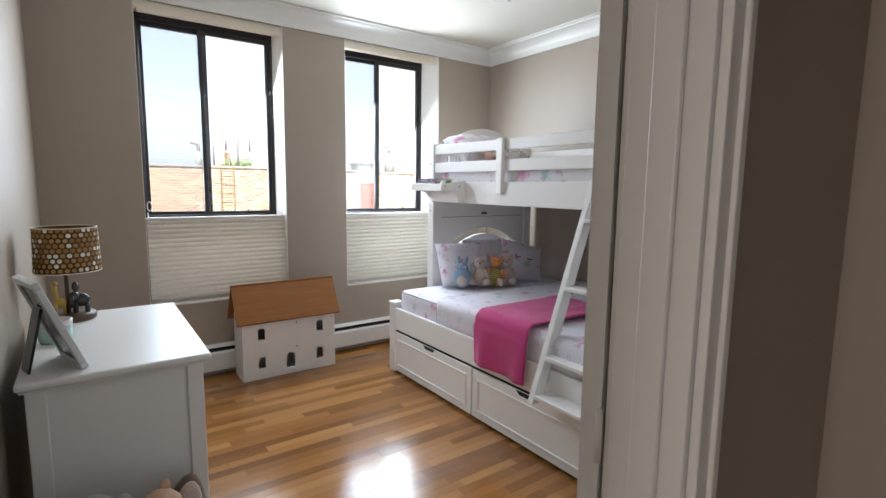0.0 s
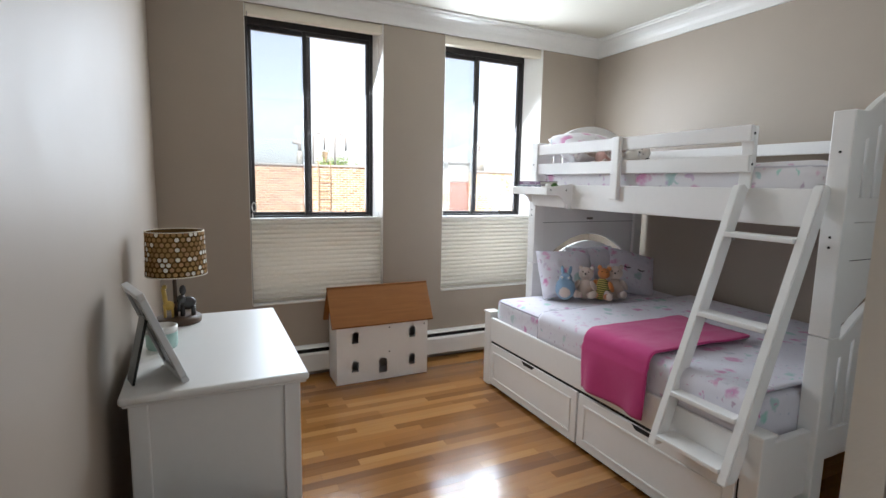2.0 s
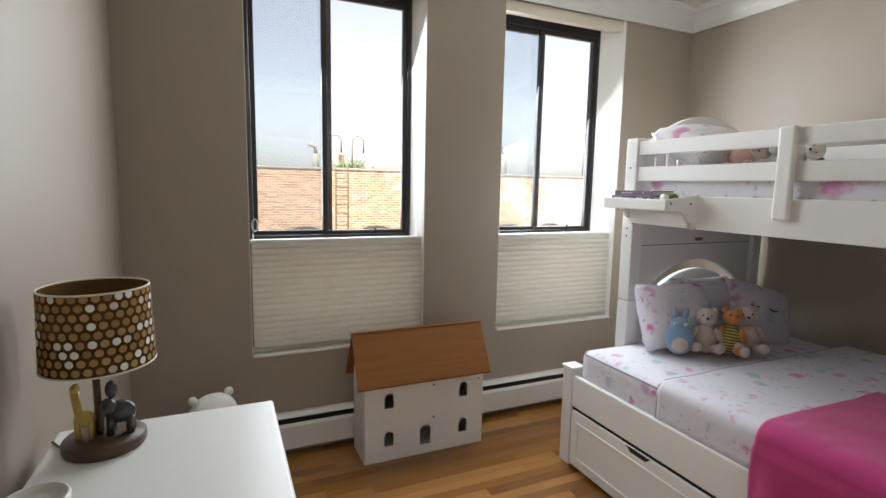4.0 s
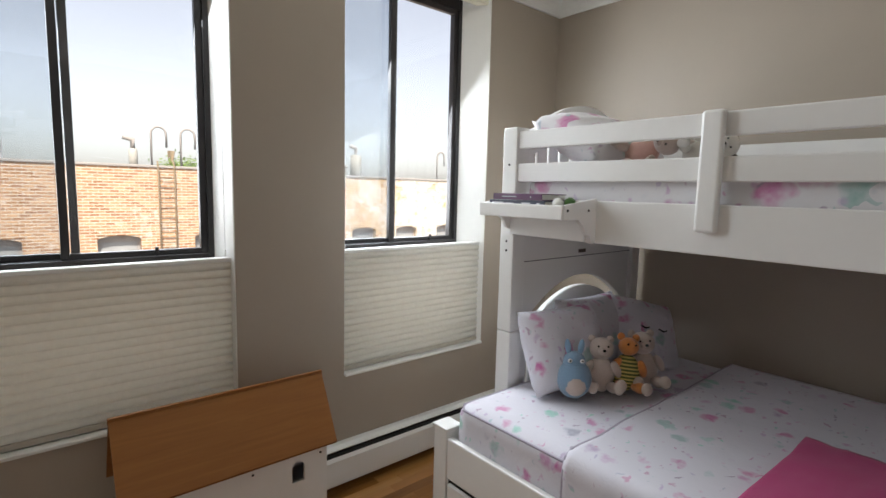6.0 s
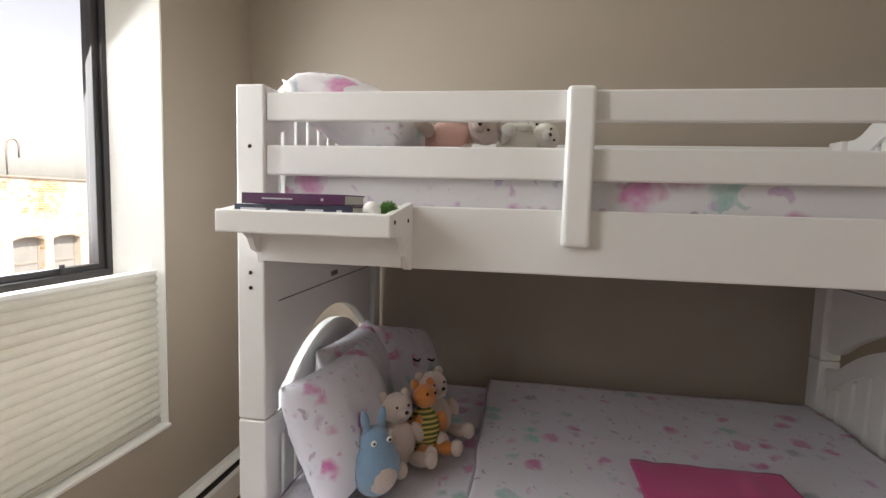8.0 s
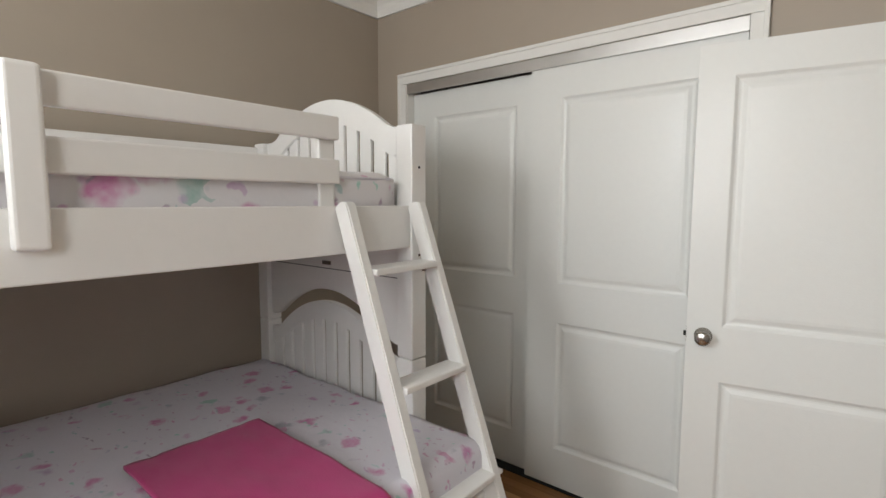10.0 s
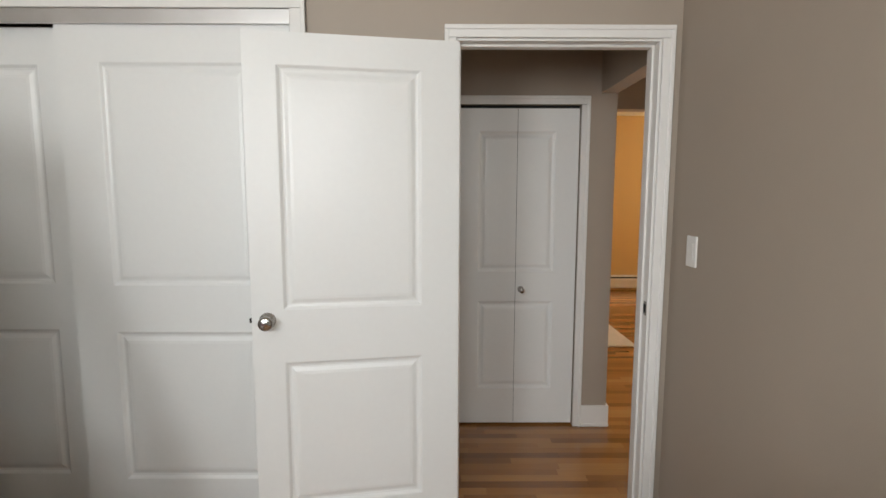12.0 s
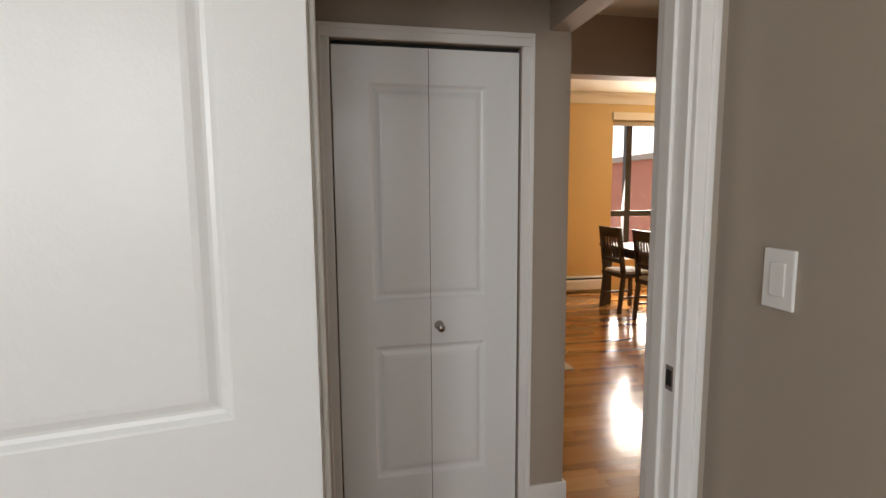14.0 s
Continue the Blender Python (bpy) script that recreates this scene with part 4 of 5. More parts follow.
for k in range(3):
    z = 0.10 + k * 0.24
    for j in range(2):
        y = Y0 + 0.055 + j * 0.372
        d = part("drawer", slab(X1 - 0.022, X1 - 0.002, y, y + 0.366, z, z + 0.232, 0.004), BEDWHITE, dr)
        part("drawer_knob", lathe(bmesh.new(), [(0.006, -0.003), (0.006, 0.010), (0.015, 0.018), (0.012, 0.026), (0, 0.028)], (X1, y + 0.183, z + 0.116), 16, "x"), BEDWHITE, d)

# lamp: wooden base with two animal figures, drum shade with dots
LX, LY = 0.162, 2.100
lampob = thing("table_lamp", (LX, LY, DH), "table lamp with animal figures and a brown dotted drum shade", "lamp")
part("base", lathe(bmesh.new(), [(0, DH), (0.083, DH), (0.086, DH + 0.006), (0.086, DH + 0.022), (0.080, DH + 0.028), (0, DH + 0.028)], (LX, LY, 0), 40), WALNUT, lampob, "dark round wooden base")
part("stem", tube(bmesh.new(), [(LX - 0.01, LY, DH + 0.02), (LX - 0.01, LY, 1.10)], 0.008), WALNUT, lampob)
SH0, SH1, R0, R1 = 1.060, 1.240, 0.114, 0.108
shadem = translucent("lampshade_brown_fabric", (0.19, 0.11, 0.042), 0.45)
bm = bmesh.new()
ring_lo, ring_hi = [], []
for i in range(48):
    a = 2 * math.pi * i / 48
    ring_lo.append(bm.verts.new((LX + R0 * math.cos(a), LY + R0 * math.sin(a), SH0)))
    ring_hi.append(bm.verts.new((LX + R1 * math.cos(a), LY + R1 * math.sin(a), SH1)))
for i in range(48):
    bm.faces.new((ring_lo[i], ring_lo[(i + 1) % 48], ring_hi[(i + 1) % 48], ring_hi[i])).smooth = True
shade = part("shade", bm, shadem, lampob, "brown drum shade printed with cream and tan dots")
so = shade.modifiers.new("thickness", "SOLIDIFY")
so.thickness = 0.002
for z, r in ((SH0, R0), (SH1, R1)):
    part("rim", tube(bmesh.new(), [(LX + r * math.cos(math.pi * i / 20), LY + r * math.sin(math.pi * i / 20), z) for i in range(41)], 0.0025, 6), CREAMRAIL, shade)
dm, dt, db = nodes_of("shade_dots")
dgeo = node(dt, "NewGeometry")
dt.links.new(ramp_node(dt, dgeo.outputs["Random Per Island"], [(0.0, (0.32, 0.17, 0.06)), (0.45, (0.45, 0.27, 0.09)), (0.78, (0.46, 0.26, 0.12)), (0.82, (0.82, 0.78, 0.66)), (1.0, (0.85, 0.82, 0.72))]), db.inputs["Base Color"])
db.inputs["Roughness"].default_value = 0.8
bm = bmesh.new()
for row in range(9):
    z = SH0 + 0.014 + row * 0.0198
    for col in range(32):
        a0 = 2 * math.pi * (col + 0.5 * (row % 2)) / 32
        vs = []
        for k in range(8):
            b = 2 * math.pi * (k + 0.5) / 8
            zz = z + 0.0088 * math.sin(b)
            rr = R0 + (R1 - R0) * (zz - SH0) / (SH1 - SH0) + 0.0016
            vs.append(bm.verts.new((LX + rr * math.cos(a0 + 0.0088 / rr * math.cos(b)), LY + rr * math.sin(a0 + 0.0088 / rr * math.cos(b)), zz)))
        bm.faces.new(vs)
part("dots", bm, dm, shade, "cream, tan and gold printed dots", kind="stuff")
gir = bmesh.new()
blob(gir, (LX - 0.035, LY - 0.01, DH + 0.075), (0.022, 0.014, 0.020))
tube(gir, [(LX - 0.045, LY - 0.012, DH + 0.08), (LX - 0.052, LY - 0.012, DH + 0.15)], 0.009)
blob(gir, (LX - 0.047, LY - 0.022, DH + 0.156), (0.010, 0.018, 0.010))
for dx in (-0.05, -0.022):
    for dy in (-0.02, 0.002):
        tube(gir, [(LX + dx, LY + dy, DH + 0.027), (LX + dx, LY + dy, DH + 0.075)], 0.005)
part("giraffe_figure", gir, mat("yellow_lacquer", (0.62, 0.42, 0.10), 0.3, 0.25, 30), lampob, "small yellow giraffe figure")
ele = bmesh.new()
blob(ele, (LX + 0.035, LY, DH + 0.078), (0.034, 0.022, 0.028))
blob(ele, (LX + 0.012, LY - 0.012, DH + 0.098), (0.018, 0.018, 0.020))
tube(ele, [(LX + 0.006, LY - 0.028, DH + 0.10), (LX + 0.004, LY - 0.04, DH + 0.085), (LX + 0.002, LY - 0.04, DH + 0.055)], 0.006)
for dx in (0.015, 0.055):
    for dy in (-0.012, 0.012):
        tube(ele, [(LX + dx, LY + dy, DH + 0.027), (LX + dx, LY + dy, DH + 0.07)], 0.009)
blob(ele, (LX + 0.018, LY + 0.0, DH + 0.135), (0.013, 0.011, 0.022))
part("elephant_figure", ele, mat("grey_lacquer", (0.06, 0.055, 0.055), 0.25, 0.2, 30), lampob, "small dark grey elephant figure")
part("bulb", blob(bmesh.new(), (LX, LY, 1.18), (0.028, 0.028, 0.036)), mat("opal_glass", (0.85, 0.84, 0.8), 0.2), lampob)
part("cable", tube(bmesh.new(), [(LX - 0.08, LY, DH + 0.006), (LX - 0.098, LY + 0.02, DH + 0.004), (0.046, LY + 0.05, DH + 0.004)], 0.003, 6), BLACK, lampob)

# picture frame, seen from behind
pf = local_thing("picture_frame", pose(0.178, 1.480, DH + 0.001, -21, 0, 107), "silver-white picture frame on a dark easel back", "picture frame")
bm = bmesh.new()
fw, fh = 0.205, 0.30
for a, b, c, e in ((-fw / 2, fw / 2, 0, 0.02), (-fw / 2, fw / 2, fh - 0.02, fh), (-fw / 2, -fw / 2 + 0.02, 0.02, fh - 0.02), (fw / 2 - 0.02, fw / 2, 0.02, fh - 0.02)):
    box(bm, a, b, -0.010, 0.010, c, e, 0.003)
part("frame", bm, mat("silver_frame", (0.62, 0.62, 0.62), 0.35, 0.05, metal=0.4), pf)
part("picture", slab(-fw / 2 + 0.018, fw / 2 - 0.018, -0.005, -0.002, 0.018, fh - 0.018), mat("dim_photo", (0.25, 0.25, 0.28), 0.3, 0.3, 14), pf)
part("backing", slab(-fw / 2 + 0.018, fw / 2 - 0.018, 0.001, 0.004, 0.018, fh - 0.018), BLACK, pf, "black backing board")
bm = prism(bmesh.new(), [(0.006, 0.20), (0.010, 0.21), (0.118, 0.046), (0.114, 0.040)], "x", -0.035, 0.035)
part("easel", bm, BLACK, pf, "black easel strut")

pot = thing("lidded_jar", (0.121, 1.765, DH), "pale mint ceramic jar with a white rim", "jar")
part("body", lathe(bmesh.new(), [(0, DH), (0.046, DH), (0.050, DH + 0.01), (0.051, DH + 0.055), (0.049, DH + 0.058), (0, DH + 0.058)], (0.121, 1.765, 0), 32), mat("mint_glaze", (0.42, 0.62, 0.57), 0.25, 0.12, 20), pot)
part("rim", lathe(bmesh.new(), [(0, DH + 0.058), (0.052, DH + 0.058), (0.052, DH + 0.078), (0.046, DH + 0.080), (0.044, DH + 0.066), (0, DH + 0.066)], (0.121, 1.765, 0), 32), mat("white_glaze", (0.78, 0.76, 0.72), 0.25), pot, "white glazed rim")

# ---- doll's house ----
dh = thing("dolls_house", (1.32, 3.25, 0), "white wooden toy house with an orange stained roof", "doll's house")
HX0, HX1, HY0, HY1, HE = 1.082, 1.782, 3.170, 3.402, 0.458


def holed_wall(x0, x1, z0, z1, y, t, holes):
    """A board in x and z with arched holes (centre x, foot z, width, height) cut through its thickness."""
    bm = bmesh.new()
    xs = sorted({x0, x1, *[h[0] - h[2] / 2 for h in holes], *[h[0] + h[2] / 2 for h in holes]})
    for a, b in zip(xs, xs[1:]):
        mid = (a + b) / 2
        own = sorted([h for h in holes if abs(h[0] - mid) < h[2] / 2], key=lambda h: h[1])
        z = z0
        for cx, fz, w, hh in own:
            if fz > z:
                box(bm, a, b, y, y + t, z, fz)
            # spandrel above the arch
            r = w / 2
            top = fz + hh
            for s in (-1, 1):
                pts = [(cx + s * r, top), (cx, top)] + [(cx + s * r * math.sin(k / 6 * math.pi / 2), top - r + r * math.cos(k / 6 * math.pi / 2)) for k in range(1, 7)]
                prism(bm, pts, "y", y, y + t)
            z = top
        if z < z1:
            box(bm, a, b, y, y + t, z, z1)
    return bm


hw = 0.052
part("front_wall", holed_wall(HX0, HX1, 0.004, HE, HY0, 0.012, [(HX0 + 0.135, 0.30, hw, 0.085), (HX1 - 0.125, 0.30, hw, 0.085), (HX0 + 0.135, 0.085, hw, 0.085), (HX1 - 0.125, 0.085, hw, 0.085), ((HX0 + HX1) / 2 - 0.005, 0.055, 0.064, 0.115)]), BEDWHITE, dh)
for x in (HX0, HX1 - 0.012):
    bm = prism(bmesh.new(), [(HY0 + 0.012, 0.0), (HY1, 0.0), (HY1, HE), ((HY0 + HY1) / 2, HE + 0.205), (HY0 + 0.012, HE + 0.01)], "x", x, x + 0.012)
    part("gable_wall", bm, BEDWHITE, dh)
part("back_wall", slab(HX0 + 0.012, HX1 - 0.012, HY1 - 0.01, HY1, 0.004, HE), BEDWHITE, dh)
part("inner_floor", slab(HX0 + 0.012, HX1 - 0.012, HY0 + 0.012, HY1 - 0.01, 0.225, 0.235), BEDWHITE, dh)
part("bottom", slab(HX0 + 0.012, HX1 - 0.012, HY0 + 0.012, HY1 - 0.01, 0.004, 0.016), BEDWHITE, dh)
part("partition", slab(1.418, 1.428, HY0 + 0.012, HY1 - 0.01, 0.235, HE), BEDWHITE, dh)
ym = (HY0 + HY1) / 2
sl = 0.213 / (ym - HY0)
for s in (-1, 1):
    e = HY0 - 0.022 if s == -1 else HY1 + 0.022
    ez = HE + 0.221 - sl * abs(e - ym)
    pts = [(ym, HE + 0.221), (e, ez), (e - s * -0.004, ez + 0.010), (ym, HE + 0.235)]
    part("roof_panel", prism(bmesh.new(), pts, "x", HX0 - 0.040, HX1 + 0.034), PINE, dh, "orange stained wooden roof panel")
part("ridge_strip", slab(HX0 - 0.042, HX1 + 0.036, ym - 0.004, ym + 0.010, HE + 0.219, HE + 0.241, 0.002), PINE, dh)
for x, z in ((1.475, 0.395), (1.475, 0.21), (1.753, 0.395)):
    part("peg", lathe(bmesh.new(), [(0.005, -0.002), (0.005, 0.001)], (x, HY0, z), 10, "y"), DARK, dh, "dark screw head")


# ---- books and balls on the tray ----
NAVY, PLUM, PAPER = mat("navy_cover", (0.022, 0.025, 0.055), 0.35, 0.1, 20), mat("plum_cover", (0.085, 0.018, 0.075), 0.35, 0.3, 6), mat("paper_edge", (0.62, 0.60, 0.55), 0.8, 0.1, 200)
LETTER = mat("silver_print", (0.55, 0.55, 0.60), 0.5, 0.05)


def book(m, ln, w, t, cover, label, bars):
    b = local_thing("book", m, label, "book", "books on the tray")
    part("pages", slab(-ln / 2 + 0.004, ln / 2 - 0.004, -w / 2 + 0.006, w / 2 - 0.004, 0.003, t - 0.003), PAPER, b, "cream page block")
    bm = bmesh.new()
    box(bm, -ln / 2, ln / 2, -w / 2, w / 2, 0, 0.003, 0.0008, 1)
    box(bm, -ln / 2, ln / 2, -w / 2, w / 2, t - 0.003, t, 0.0008, 1)
    box(bm, -ln / 2, ln / 2, -w / 2 - 0.001, -w / 2 + 0.003, 0, t, 0.0008, 1)
    c = part("cover", bm, cover, b)
    for x0, x1, hh in bars:
        part("lettering", slab(x0, x1, -w / 2 - 0.0018, -w / 2 - 0.0008, t / 2 - hh / 2, t / 2 + hh / 2), LETTER, c, "pale spine lettering")
    return b


book(pose(2.315, 2.598, 1.4135, 0, 0, -90), 0.27, 0.16, 0.026, NAVY, "thick dark navy hardback lying on the tray", ((-0.12, -0.06, 0.010), (-0.05, -0.01, 0.006), (0.03, 0.07, 0.010), (0.10, 0.112, 0.010)))
book(pose(2.318, 2.603, 1.4405, 0, 0, -89), 0.235, 0.15, 0.024, PLUM, "plum and navy hardback lying on another book", ((-0.07, 0.0, 0.003), (0.065, 0.07, 0.005)))
ball = thing("ball", (2.27, 2.432, 1.413), "small smooth white ball on the tray", "ball")
part("shell", blob(bmesh.new(), (2.27, 2.432, 1.432), (0.020, 0.020, 0.020), seg=24), mat("white_plastic", (0.78, 0.77, 0.74), 0.35), ball)
spk = thing("spiky_ball", (2.30, 2.408, 1.413), "small green spiky rubber ball on the tray", "ball")
bm = bmesh.new()
C = Vector((2.30, 2.403, 1.434))
blob(bm, C, (0.015, 0.015, 0.015), seg=14)
for i in range(90):
    z = 1 - 2 * (i + 0.5) / 90
    a = i * 2.39996
    d = Vector((math.sqrt(1 - z * z) * math.cos(a), math.sqrt(1 - z * z) * math.sin(a), z))
    bmesh.ops.create_cone(bm, cap_ends=False, segments=5, radius1=0.003, radius2=0.0006, depth=0.010, matrix=Matrix.Translation(C + d * 0.0175) @ d.to_track_quat("Z", "Y").to_matrix().to_4x4())
part("rubber_spikes", bm, mat("green_rubber", (0.07, 0.20, 0.03), 0.4, 0.2, 30), spk)


# ---- stuffed toys ----
def eye(m, parent, at, r=0.006):
    part("eye", blob(bmesh.new(), at, (r, r * 0.6, r), seg=10), BLACK, parent)


def sitting_plush(name, m, h, fur, label, ears="round", muzzle=None, belly=None, nose=True, shirt=None, limb=None, headscale=1.0, ear=1.0):
    """A sitting soft toy of height h that faces -y, with head, ears, arms and legs."""
    t = local_thing(name, m, label, "soft toy")
    limb = limb or fur
    s = h / 0.30
    bm = bmesh.new()
    blob(bm, (0, 0.0, 0.085 * s), (0.070 * s, 0.058 * s, 0.092 * s), (8, 0, 0), 0.05, 22)
    body = part("body", bm, shirt or fur, t)
    hs = headscale
    bm = bmesh.new()
    blob(bm, (0, -0.012 * s, 0.215 * s), (0.062 * s * hs, 0.055 * s * hs, 0.058 * s * hs), (0, 0, 0), 0.05, 22)
    head = part("head", bm, fur, t)
    for sx in (-1, 1):
        bm = bmesh.new()
        if ears == "round":
            blob(bm, (sx * 0.047 * s * hs, 0.0, (0.254 + 0.008 * ear) * s * (1 + 0.04 * (hs - 1))), (0.020 * s * ear, 0.011 * s, 0.020 * s * ear), (0, sx * 20, 0), 0.05, 14)
        elif ears == "long":
            blob(bm, (sx * 0.030 * s, 0.005, 0.285 * s), (0.013 * s, 0.010 * s, 0.038 * s), (0, sx * 12, 0), 0.05, 14)
        else:
            blob(bm, (sx * 0.068 * s, 0.005, 0.205 * s), (0.028 * s, 0.010 * s, 0.045 * s), (0, sx * 14, 0), 0.05, 14)
        part("ear", bm, fur, head)
        part("arm", blob(bmesh.new(), (sx * 0.070 * s, -0.030 * s, 0.115 * s), (0.022 * s, 0.026 * s, 0.052 * s), (25, sx * -28, 0), 0.05, 14), limb, t)
        part("leg", blob(bmesh.new(), (sx * 0.048 * s, -0.070 * s, 0.028 * s), (0.027 * s, 0.058 * s, 0.027 * s), (0, 0, sx * 16), 0.05, 14), limb, t)
        part("foot", blob(bmesh.new(), (sx * 0.063 * s, -0.122 * s, 0.033 * s), (0.027 * s, 0.018 * s, 0.032 * s), (0, 0, 0), 0.05, 14), muzzle or limb, t)
        eye(m, head, (sx * 0.024 * s * hs, -0.012 * s - 0.050 * s * hs, 0.228 * s), 0.0052 * s)
    if nose:
        part("snout", blob(bmesh.new(), (0, -0.012 * s - 0.052 * s * hs, 0.203 * s), (0.026 * s, 0.024 * s, 0.021 * s), (0, 0, 0), 0.04, 14), muzzle or fur, head)
        part("nose", blob(bmesh.new(), (0, -0.012 * s - 0.052 * s * hs - 0.023 * s, 0.209 * s), (0.009 * s, 0.006 * s, 0.007 * s), seg=10), BLACK, head, "black stitched nose")
    if belly:
        part("belly_patch", blob(bmesh.new(), (0, -0.024 * s, 0.080 * s), (0.048 * s, 0.040 * s, 0.058 * s), (8, 0, 0), 0.03, 16), belly, body)
    return t


# striped shirt
sm, st, sb = nodes_of("striped_knit")
sco = node(st, "TexCoord")
sx = node(st, "SeparateXYZ", {"Vector": sco.outputs["Object"]})
stripe = math_node(st, "GREATER_THAN", math_node(st, "SINE", math_node(st, "MULTIPLY", sx.outputs["Z"], 420.0)), 0.1)
st.links.new(ramp_node(st, stripe, [(0.0, (0.10, 0.13, 0.035)), (1.0, (0.62, 0.50, 0.16))]), sb.inputs["Base Color"])
sb.inputs["Roughness"].default_value = 0.9
BZT = 0.665
# standing blue toy, an upright egg with tall ears
bt = local_thing("plush_rabbit", pose(2.525, 2.488, BZT, -6, 0, -44), "slate-blue plush toy with tall ears and a cream belly", "soft toy")
bm = bmesh.new()
blob(bm, (0, 0, 0.085), (0.070, 0.058, 0.088), (0, 0, 0), 0.03, 22)
blob(bm, (0, 0.004, 0.155), (0.046, 0.042, 0.050), (0, 0, 0), 0.03, 20)
body = part("body", bm, BLUE_PLUSH, bt)
for s in (-1, 1):
    part("ear", blob(bmesh.new(), (s * 0.026, 0.004, 0.222), (0.013, 0.010, 0.036), (0, s * 8, 0), 0.03, 14), BLUE_PLUSH, bt)
    part("eye", blob(bmesh.new(), (s * 0.024, -0.036, 0.170), (0.009, 0.005, 0.009), seg=12), WHITE_PLUSH, body, "white felt eye")
    part("pupil", blob(bmesh.new(), (s * 0.024, -0.0405, 0.170), (0.004, 0.003, 0.004), seg=8), BLACK, body)
part("belly_patch", blob(bmesh.new(), (0, -0.018, 0.068), (0.050, 0.046, 0.056), (0, 0, 0), 0.02, 18), CREAM_PLUSH, body, "cream belly patch")
sitting_plush("plush_bear", pose(2.680, 2.462, BZT, -12, 0, -46), 0.245, CREAM_PLUSH, "cream plush bear with a black nose leaning on a pillow")
sitting_plush("plush_monkey", pose(2.770, 2.408, BZT, -10, 6, -40), 0.255, ORANGE_PLUSH, "orange plush toy in a green and yellow striped top", "round", CREAM_PLUSH, None, False, sm, None, 0.8)
sitting_plush("plush_bear", pose(2.885, 2.375, BZT, -12, -4, -44), 0.255, CREAM_PLUSH, "cream plush bear with a black nose leaning on a pillow")
# upper bunk
UZ = 1.578
sitting_plush("plush_rabbit", pose(2.66, 2.40, UZ + 0.048, -8, 72, -100), 0.24, CREAM_PLUSH, "cream plush rabbit in a blush dress lying on the upper bunk", "long", None, None, True, PINK_PLUSH)
cow = mat("spotted_plush", (0.5, 0.5, 0.5), 0.95, 0.1)
ct = cow.node_tree
vor = node(ct, "TexNoise", {"Vector": node(ct, "TexCoord").outputs["Object"]}, Scale=16.0)
ct.links.new(ramp_node(ct, vor.outputs["Fac"], [(0.635, (0.72, 0.68, 0.62)), (0.655, (0.02, 0.018, 0.016))]), ct.nodes["Principled BSDF"].inputs["Base Color"])
sitting_plush("plush_cow", pose(2.70, 2.20, UZ + 0.042, -8, 72, -82), 0.20, cow, "pale plush cow with black spots lying on the upper bunk", "flop", WHITE_PLUSH)
# by the window and by the dresser, on the floor
sitting_plush("plush_polar_bear", pose(0.355, 3.17, 0.0, 2, 0, 24), 0.60, WHITE_PLUSH, "large white plush polar bear sitting on the floor", "round", None, None, True, None, None, 0.86, 0.5)
sitting_plush("plush_elephant", pose(0.190, 1.175, 0.196, -4, 0, 12), 0.37, GREY_PLUSH, "grey plush elephant with a yellow bow in a basket", "flop", None, None, False, None, None, 1.1)
bow = thing("bow", (0.19, 1.150, 0.505), "soft yellow fabric bow on the elephant's head", "bow")
part("ribbon", blob(blob(bmesh.new(), (0.176, 1.150, 0.513), (0.026, 0.018, 0.010), (0, 20, 0), 0.2), (0.208, 1.150, 0.515), (0.024, 0.018, 0.010), (0, -20, 0), 0.2), YELLOW_PLUSH, bow)
sitting_plush("plush_bear", pose(0.365, 1.165, 0.196, -4, 0, 50), 0.335, TAN_PLUSH, "tan plush bear with cream arms in a basket", "round", None, None, True, PINK, CREAM_PLUSH, 1.05)
bsk = thing("toy_basket", (0.28, 1.19, 0.0), "dark brown woven basket filled with soft toys", "basket")
bm = bmesh.new()
for k in range(9):
    z = 0.012 + k * 0.0215
    g = 0.010 * k / 8
    ring_ = [(0.28 + (0.225 + g) * math.copysign(abs(math.cos(a)) ** 0.5, math.cos(a)), 1.185 + (0.085 + g) * math.copysign(abs(math.sin(a)) ** 0.5, math.sin(a)), z) for a in [2 * math.pi * i / 40 for i in range(41)]]
    tube(bm, ring_, 0.0115, 6)
part("woven_side", bm, WALNUT, bsk)
part("lining", slab(0.065, 0.495, 1.11, 1.26, 0.003, 0.194, 0.02), DARK, bsk, "dark inner lining")

hood = thing("plush_owl", (0.435, 1.27, 0.0), "brown and cream rounded plush cushion behind the bear", "soft toy")
part("back", blob(bmesh.new(), (0.428, 1.270, 0.24), (0.075, 0.045, 0.24), (0, 8, 0), 0.02, 20), plush("brown_plush", (0.16, 0.11, 0.08)), hood)
part("face", blob(bmesh.new(), (0.431, 1.250, 0.255), (0.058, 0.040, 0.21), (0, 8, 0), 0.02, 20), CREAM_PLUSH, hood, "cream face patch")

